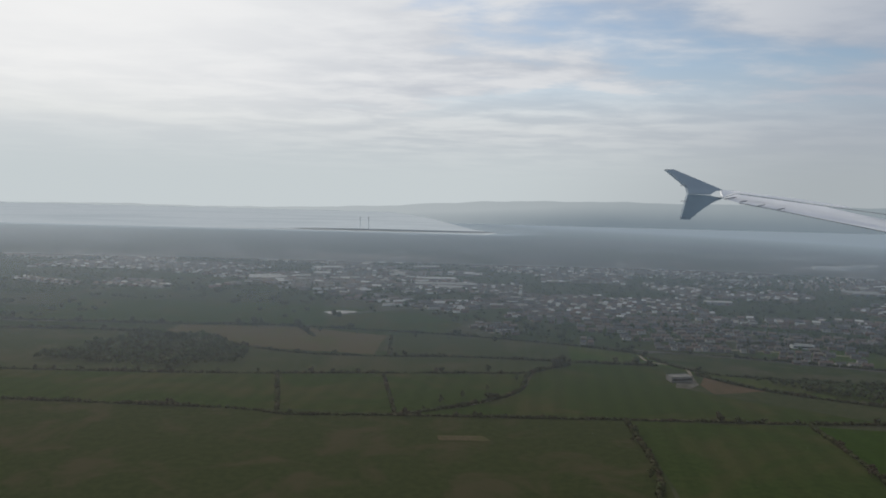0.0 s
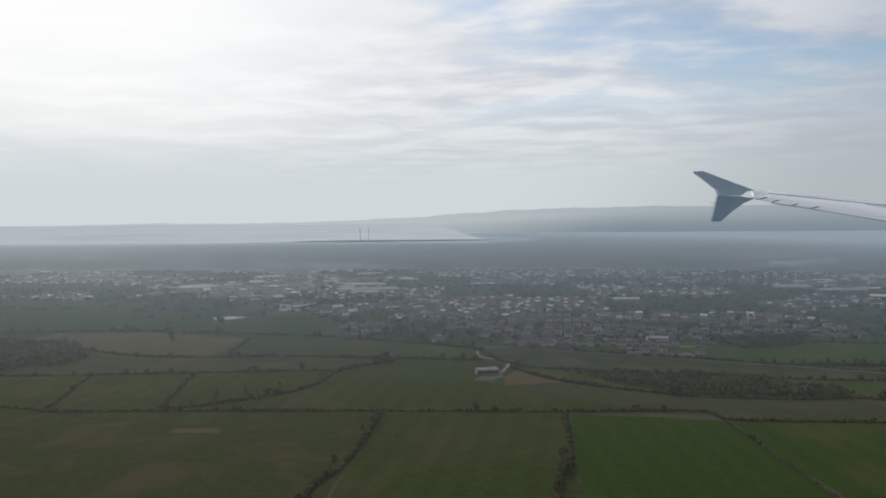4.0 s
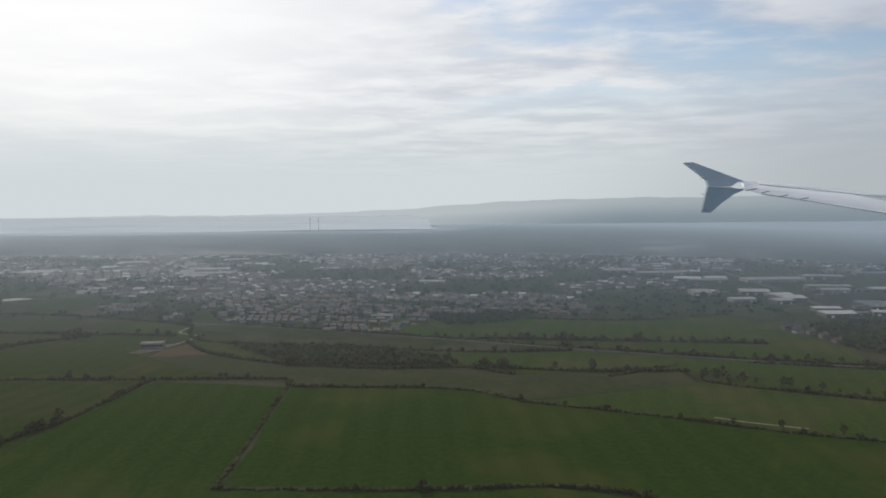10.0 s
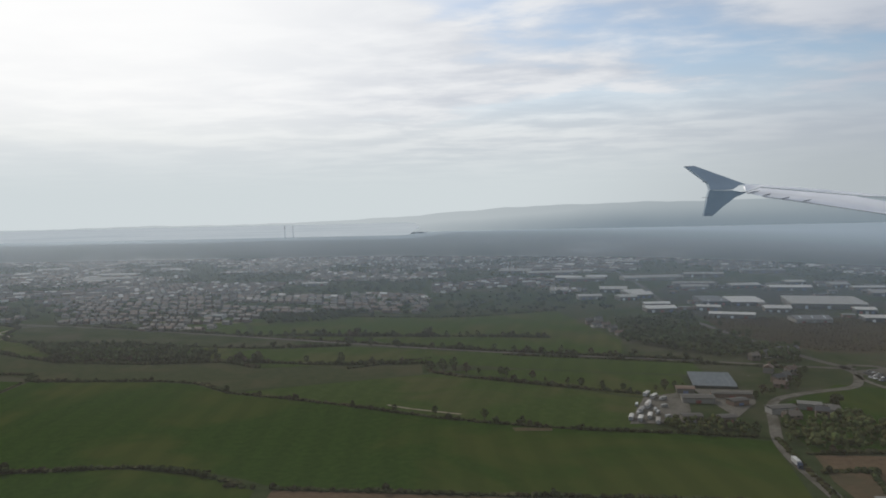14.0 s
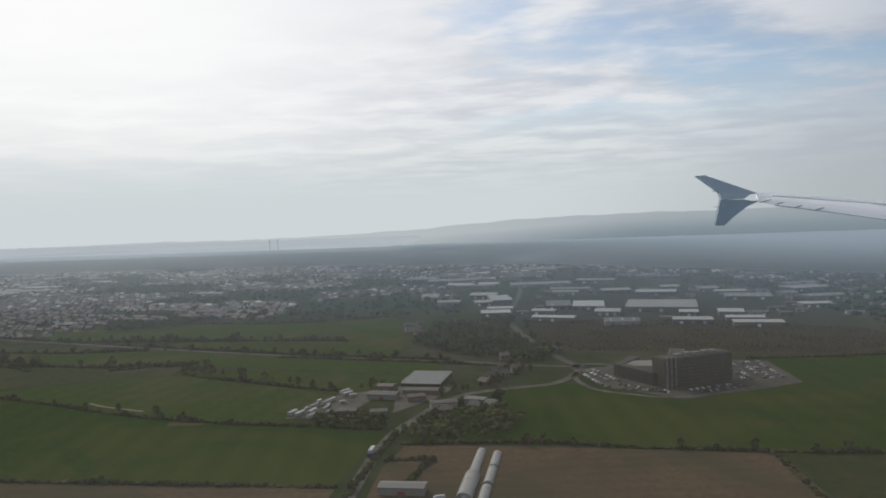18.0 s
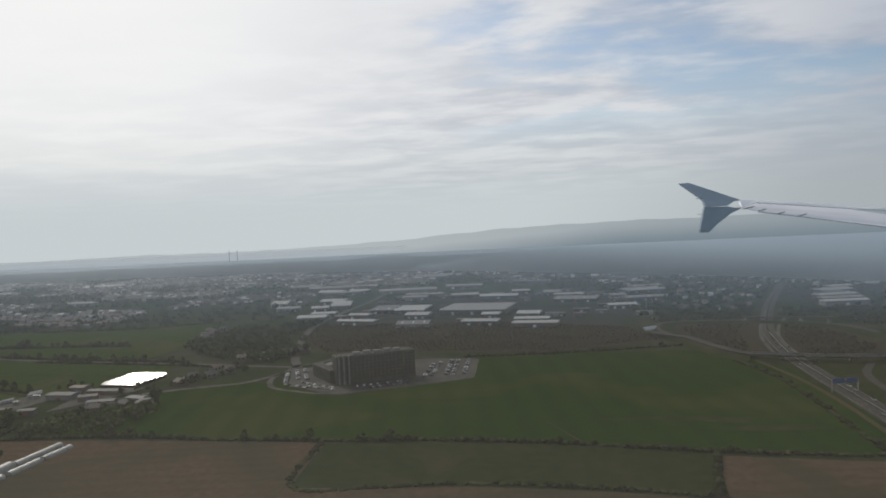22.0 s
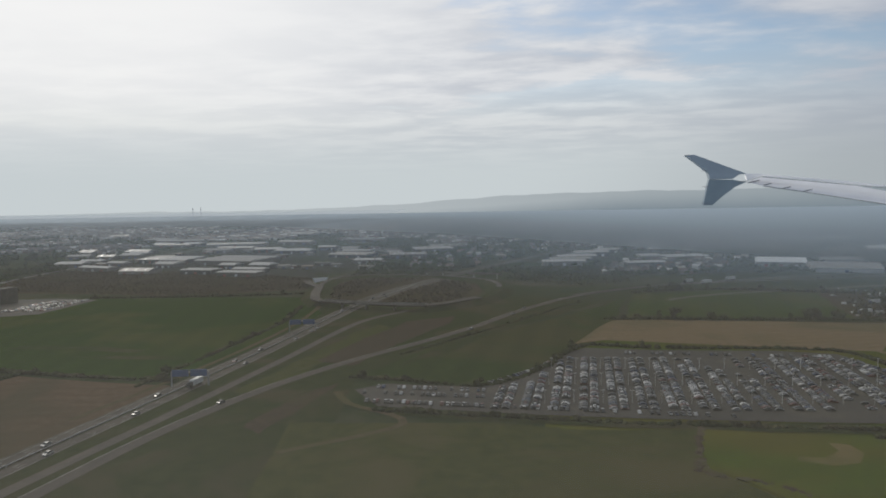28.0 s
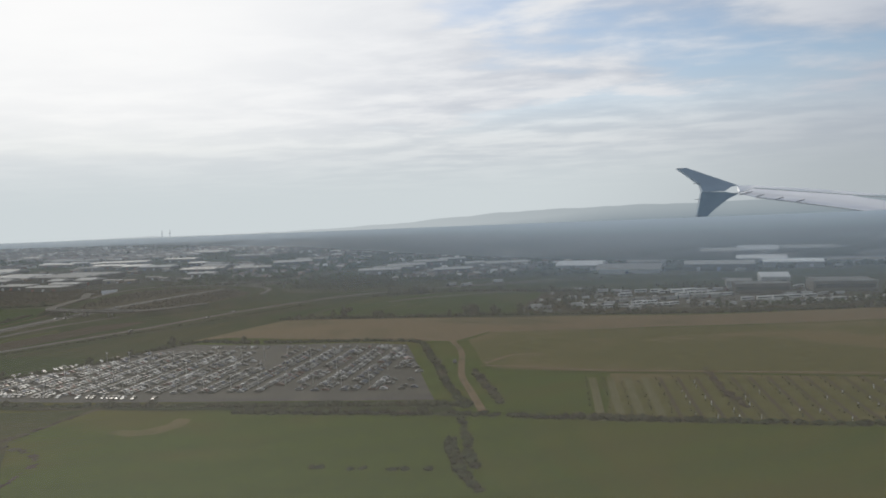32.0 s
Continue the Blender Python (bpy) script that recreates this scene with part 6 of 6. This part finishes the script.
for x, y, a in STALLS:
    if (x, y) in chosen:
        continue
    c, s, k, size = math.cos(radians(a)), math.sin(radians(a)), len(body_v), rng.uniform(0.84, 0.98)
    for v in (-0.85, 0.85):
        body_v += [(x + (u * c - v * s) * size, y + (u * s + v * c) * size, z * size) for u, z in SIDE]
    body_f += [(k + i, k + (i + 1) % 8, k + 8 + (i + 1) % 8, k + 8 + i) for i in range(7)] + [tuple(k + i for i in range(8)), tuple(k + 15 - i for i in range(8))]
    k = len(pane_v)
    for v in (-0.88, 0.88):
        pane_v += [(x + (u * c - v * s) * size, y + (u * s + v * c) * size, z * size) for u, z in ((-1.05, 0.95), (-0.5, 1.34), (0.95, 1.36), (1.6, 0.98))]
    pane_f += [(k, k + 1, k + 2, k + 3), (k + 7, k + 6, k + 5, k + 4)]
body_v, pane_v = [(x, y, z + 0.4) for x, y, z in body_v], [(x, y, z + 0.4) for x, y, z in pane_v]
parked = tagged(mesh_object("parked_cars", body_v, body_f, FAR_CAR_PAINT), "hundreds of cars parked in close rows", "cars", kind="stuff")
mesh_object("car_windows", pane_v, pane_f, GLASS, parked)
CAR.matrix_world = spot(2064, 372, 100, 0.4)

# lamp posts in the aisles of the car park
post = thing("lamp_post", "slim white lamp post in the car park", "lamp post", "car park lamp posts")
part("column", prism([(-0.12, 0), (0.12, 0), (0.07, 6.0), (-0.07, 6.0)], "y", -0.1, 0.1), WHITE, post)
part("lamp_head", box(-0.9, 0.9, -0.18, 0.18, 6.02, 6.2, 0.04), WHITE, post)
for x0 in np.arange(1850, 2035, 13.4):
    for y in (326, 358, 392):
        if inside(CAR_PARK, x0 + 0.12 * (y - 306), y + 8):
            copy_thing(post, spot(x0 + 0.12 * (y - 306), y, 0, 0.4))
post.matrix_world = spot(1838, 330, 0, 0.4)

# lorries, coaches and caravans in the yards
COACH = thing("coach", "white touring coach with dark window band", "coach", "parked coaches")
part("body", box(-6, 6, -1.25, 1.25, 0.4, 3.3, 0.15), BRIGHT, COACH)
for y in (-1.26, 1.26):
    part("window_band", box(-5.6, 5.4, min(y, y * 1.01), max(y, y * 1.01), 1.7, 2.7), GLASS, COACH)
for x in (-3.9, 3.6):
    for y in (-1.1, 1.1):
        bm = bmesh.new()
        bmesh.ops.create_cone(bm, segments=10, radius1=0.5, radius2=0.5, depth=0.35, cap_ends=True, matrix=Matrix.Translation((x, y, 0.5)) @ Matrix.Rotation(radians(90), 4, "X"))
        part("wheel", bm, RUBBER, COACH)
YARD = [(2100, 560), (2132, 690), (2355, 695), (2410, 630), (2390, 545), (2250, 540)]
for x0, y0, count, dx, dy, turn, kind in (
        (2149, 578, 3, 13.5, 1, 4, 0), (2160, 569, 4, 13, 0, 2, 1), (2191, 598, 4, 13, 2, 6, 0), (2200, 584, 4, 4, 1, 24, 1), (2216, 572, 3, 5, 2, 26, 1), (2188, 549, 2, 5, -2, 60, 0),
        (2205, 668, 5, 14, -1, -2, 1), (2236, 655, 5, 13, 3, 8, 1), (2246, 634, 6, 6, 2, 30, 1), (2262, 620, 5, 6, 2, 30, 1), (2116, 573, 2, 9, -3, 10, 0), (2125, 545, 1, 9, 0, 6, 0),
        (2184, 673, 2, 13, 0, 0, 0), (2230, 610, 4, 13, 0, 4, 0), (2270, 655, 4, 14, 2, 6, 0), (2290, 590, 5, 13, 2, 8, 1), (2310, 640, 4, 6, 2, 28, 1), (2330, 610, 4, 13, 0, 4, 0),
        (2300, 566, 4, 13, -1, 0, 0), (2240, 560, 3, 13, 1, 5, 0), (2350, 665, 3, 6, 2, 28, 1), (2150, 625, 2, 12, 2, 10, 0), (2340, 575, 3, 13, 0, 6, 1)):
    for i in range(count):
        px, py = x0 + i * dx + rng.normal(0, 0.5), y0 + i * dy + rng.normal(0, 0.5)
        copy_thing(COACH if kind else LORRY, spot(px, py, turn + rng.normal(0, 3), 0.4) @ Matrix.Scale(rng.uniform(0.75, 1.0), 4))
COACH.matrix_world = spot(2200, 640, 12, 0.4)
sheet("lorry_yard", [(x, y) for x, y in YARD], SCRUB, 42, "brown rough ground of the lorry yard", "ground", rag=5, step=6)
sheet("lorry_yard", [(2160, 580), (2180, 640), (2290, 636), (2330, 600), (2320, 560), (2230, 556)], GRIT, 44, "pale worn gravel in the lorry yard", "ground", rag=5, step=6)
wall_v, wall_f = [], []
for i in range(420):
    x, y = rng.uniform(2105, 2400), rng.uniform(548, 700)
    if not inside(YARD, x, y) or noise.noise((x / 26, y / 20, 1.3)) < -0.05:
        continue
    w, d, h, turn = rng.uniform(1.5, 5), rng.uniform(1.2, 2.6), rng.uniform(0.8, 2.4), rng.choice([-0.2, 0.3, 1.2]) + rng.normal(0, 0.15)
    c, s_, k = math.cos(turn), math.sin(turn), len(wall_v)
    wall_v += [(x + u * c - v * s_, y + u * s_ + v * c, z + 0.4) for z in (0, h) for u, v in ((0, 0), (w, 0), (w, d), (0, d))]
    wall_f += [(k + i, k + (i + 1) % 4, k + 4 + (i + 1) % 4, k + 4 + i) for i in range(4)] + [(k + 4, k + 5, k + 6, k + 7)]
tagged(mesh_object("yard_clutter", wall_v, wall_f, DISTANT), "skips, crates and scrap scattered over the yard", "clutter", kind="stuff")
wood([(2112, 552), (2132, 640), (2160, 690), (2220, 695), (2170, 640), (2150, 560)], 7, 3.2, LEAF, "dark bushes between vehicles in the yard", seed=31)
wood([(2250, 690), (2300, 672), (2290, 712), (2240, 720)], 7, 4.5, LEAF, "dark bushes beside a depot", seed=32)
for x0, y0, x1, y1, count in ((2158, 717, 2190, 704, 9), (2311, 775, 2345, 765, 10)):
    for i in range(count):
        copy_thing(CAR, spot(x0 + (x1 - x0) * i / count, y0 + (y1 - y0) * i / count, 70, 0.3))
LORRY.matrix_world = spot(1672, 352, 82, 0.46)
copy_thing(LORRY, spot(1149, 347, 15, 0.1) @ Matrix.Scale(0.5, 4))
home = thing("mobile_home", "long white mobile home on gravel", "mobile home", "mobile homes")
part("body", box(-5, 5, -1.5, 1.5, 0.5, 2.7, 0.08), WHITE, home)
part("roof", prism([(-1.6, 2.72), (1.6, 2.72), (0, 3.15)], "x", -5.1, 5.1), PALE_ROOF, home)
for x in (-3.2, -0.6, 2.4):
    part("window", box(x - 0.6, x + 0.6, -1.56, -1.505, 1.4, 2.1), GLASS, home)
for x, y, a in ((1025, 509, 74), (1031, 506, 72), (1042, 500, 76), (1039, 512, 74), (1043, 538, 62), (1045, 545, 66), (1054, 566, 58), (1050, 574, 60)):
    copy_thing(home, spot(x, y, a, 0.4))
home.matrix_world = spot(1036, 528, 66, 0.4)
for x, y, a in ((1032, 520, 80), (1047, 522, 60), (1036, 544, 75), (1047, 530, 85), (1056, 540, 20), (1052, 512, 40)):
    copy_thing(CARAVAN, spot(x, y, a, 0.4) @ Matrix.Scale(0.85, 4))
CARAVAN.matrix_world = spot(1060, 560, 30, 0.4)
# traffic
for points, offset, count in ((MOTORWAY[:7], -5.8, 9), (MOTORWAY[:7], 3, 8), (LINK, 3, 9), (LINK, -3, 8), (FAR_LINK, 2, 12), (ROADS[0][0], 1.8, 1)):
    line = smooth_line(points, 4.0)
    for i in range(count):
        k = int(rng.integers(2, len(line) - 2))
        d = line[k + 1] - line[k]
        d = d / np.hypot(*d)
        copy_thing(CAR if rng.random() < 0.93 else LORRY, spot(line[k][0] - d[1] * offset, line[k][1] + d[0] * offset, math.degrees(math.atan2(d[1], d[0])), 0.48))

# ---- the interchange ----
bridge = thing("overbridge", "grey concrete motorway overbridge with parapets", "bridge")
RING = [(1640, 735), (1652, 672), (1668, 632), (1714, 612), (1768, 602), (1812, 650), (1830, 720), (1822, 800), (1770, 850), (1700, 872), (1650, 868), (1630, 825), (1632, 775), (1640, 735)]
ribbon("deck", [(x, y, 5.2) for x, y in RING[:6]], 9, TARMAC, 0, "", parent=bridge, thick=1.1)
ribbon("ramp", [(1611, 792, 4.7), (1622, 765, 4.9), (1640, 735, 5.1)], 9, TARMAC, 0, "", parent=bridge, thick=0.9)
tagged(ribbon("ring_road", [(x, y, 2.6) for x, y in RING[5:]], 5.5, TARMAC, 0, "narrow grey ring road on a low bank", thick=0.4), category="road")
far_bridge = thing("overbridge", "thin dark concrete bridge beyond the interchange", "bridge")
ribbon("deck", [(1738, 864, 6.2), (1780, 852, 6.6), (1832, 838, 6.2)], 7, TARMAC, 0, "", parent=far_bridge, thick=1.0)
for x, y in ((1742, 863), (1762, 857), (1800, 847), (1828, 839)):
    part("pier", box(x - 0.6, x + 0.6, y - 2.5, y + 2.5, 0, 5.1), CONCRETE, far_bridge)
for points in ([(1712, 640), (1728, 720), (1760, 810), (1806, 905), (1822, 960)], [(1694, 650), (1716, 740), (1748, 830), (1788, 925), (1806, 968)]):
    tagged(ribbon("slip_road", points, 3.6, GRIT, 47, "pale dusty slip road"), category="road")
mast = thing("mast", "tall slim pale mast beside the sheds", "mast")
part("shaft", prism([(-0.6, 0), (0.6, 0), (0.35, 17), (-0.35, 17)], "y", -0.4, 0.4), CONCRETE, mast)
part("head", box(-0.8, 0.8, -0.6, 0.6, 17.02, 18.2, 0.2), STEEL, mast)
mast.matrix_world = spot(1654, 993)
for offset in (-4.7, 4.7):
    ribbon("parapet", [(x, y, 6.0) for x, y in RING[2:5]], 0.3, CONCRETE, 0, "", offset, bridge, thick=1.6)
for x, y in ((1690, 622), (1740, 607), (1714, 612)):
    for d in (-3, 3):
        part("pier", box(x - 0.6, x + 0.6, y + d - 0.6, y + d + 0.6, 0, 4.1), CONCRETE, bridge)
abutment = part("abutment", prism([(-7, 0), (7, 0), (9, 5.2), (-9, 5.2)], "x", -0.8, 0.8), STACK, bridge, "pale concrete wing wall")
abutment.matrix_local = pose(1620 * K, 816 * K, 0, 0, 0, -60)
bank = mesh_object("embankment", [], [], OLIVE)
verts, faces = [], []
for (x, y) in [tuple(q) for q in smooth_line(RING[4:-1] + RING[:3], 10)]:
    cx, cy = 1735, 738
    d = math.hypot(x - cx, y - cy)
    ux, uy = (x - cx) / d, (y - cy) / d
    high = 4.0 if y < 740 else 2.1
    verts += [(x + ux * 16, y + uy * 16, 0), (x + ux * 5.0, y + uy * 5.0, high), (x - ux * 5.0, y - uy * 5.0, high), (x - ux * 16, y - uy * 16, 0)]
for i in range(len(verts) // 4 - 1):
    for j in range(3):
        faces.append((4 * i + j, 4 * i + j + 1, 4 * i + j + 5, 4 * i + j + 4))
bank.data.from_pydata([tuple(c * K for c in v) for v in verts], [], faces)
tagged(bank, "grassy brown embankment under the ring road", "embankment", kind="structure")
for x, y in ((1669, 353), (1686, 506)):
    gantry = thing("sign_gantry", "steel motorway gantry with blue sign boards", "road sign", "sign gantries")
    for u in (-9.5, 9.5):
        part("post", box(u - 0.3, u + 0.3, -0.3, 0.3, 0, 7.5), STEEL, gantry)
    part("beam", box(-9.5, 9.5, -0.4, 0.4, 7.5, 8.3), STEEL, gantry)
    for u in (-4.8, 4.8):
        part("sign_board", box(u - 4.3, u + 4.3, -0.75, -0.45, 5.6, 9.2, 0.05), BLUE, gantry, "large blue sign board")
    gantry.matrix_world = spot(x, y, 8)

# ---- the tree nursery ----
nursery = thing("nursery_rows", "pale rows of young trees in grass", "plantation", kind="")
rng = np.random.default_rng(41)
for i in range(24):
    x, lean = 2122 + i * 7.4, 0.08 + i * 0.005
    y0, y1 = 262 - i * 0.9, 331 - i * 0.5
    far = lean * (y1 - y0)
    line = [(x + rng.normal(0, 0.3) + far * j / 24, y0 + (y1 - y0) * j / 24) for j in range(25)]
    data = scatter_mesh("row", [(px, py, 0.75) for px, py in line if rng.random() > 0.3], [(rng.uniform(0.15, 0.35), rng.uniform(0.3, 0.7), rng.uniform(0.25, 0.45)) for _ in line], MOSS, seed=i)
    row = new("plant_row", data)
    row.parent = nursery
    wide = 3.4 if i < 4 else 1.6
    mesh_object("grit_strip", [(x + 1.4, y0, 0.45), (x + 1.4 + wide, y0, 0.45), (x + 1.4 + wide + far, y1, 0.45), (x + 1.4 + far, y1, 0.45)], [(0, 1, 2, 3)], STRAW if i < 4 else VERGE, nursery)
    for j in range(2, 24, 3):
        if i > 4 and rng.random() < 0.4:
            px, py = line[j]
            part("stake", box(px - 0.1, px + 0.1, py - 0.1, py + 0.1, 0.3, 2.0), WHITE, nursery, "white tree stake")
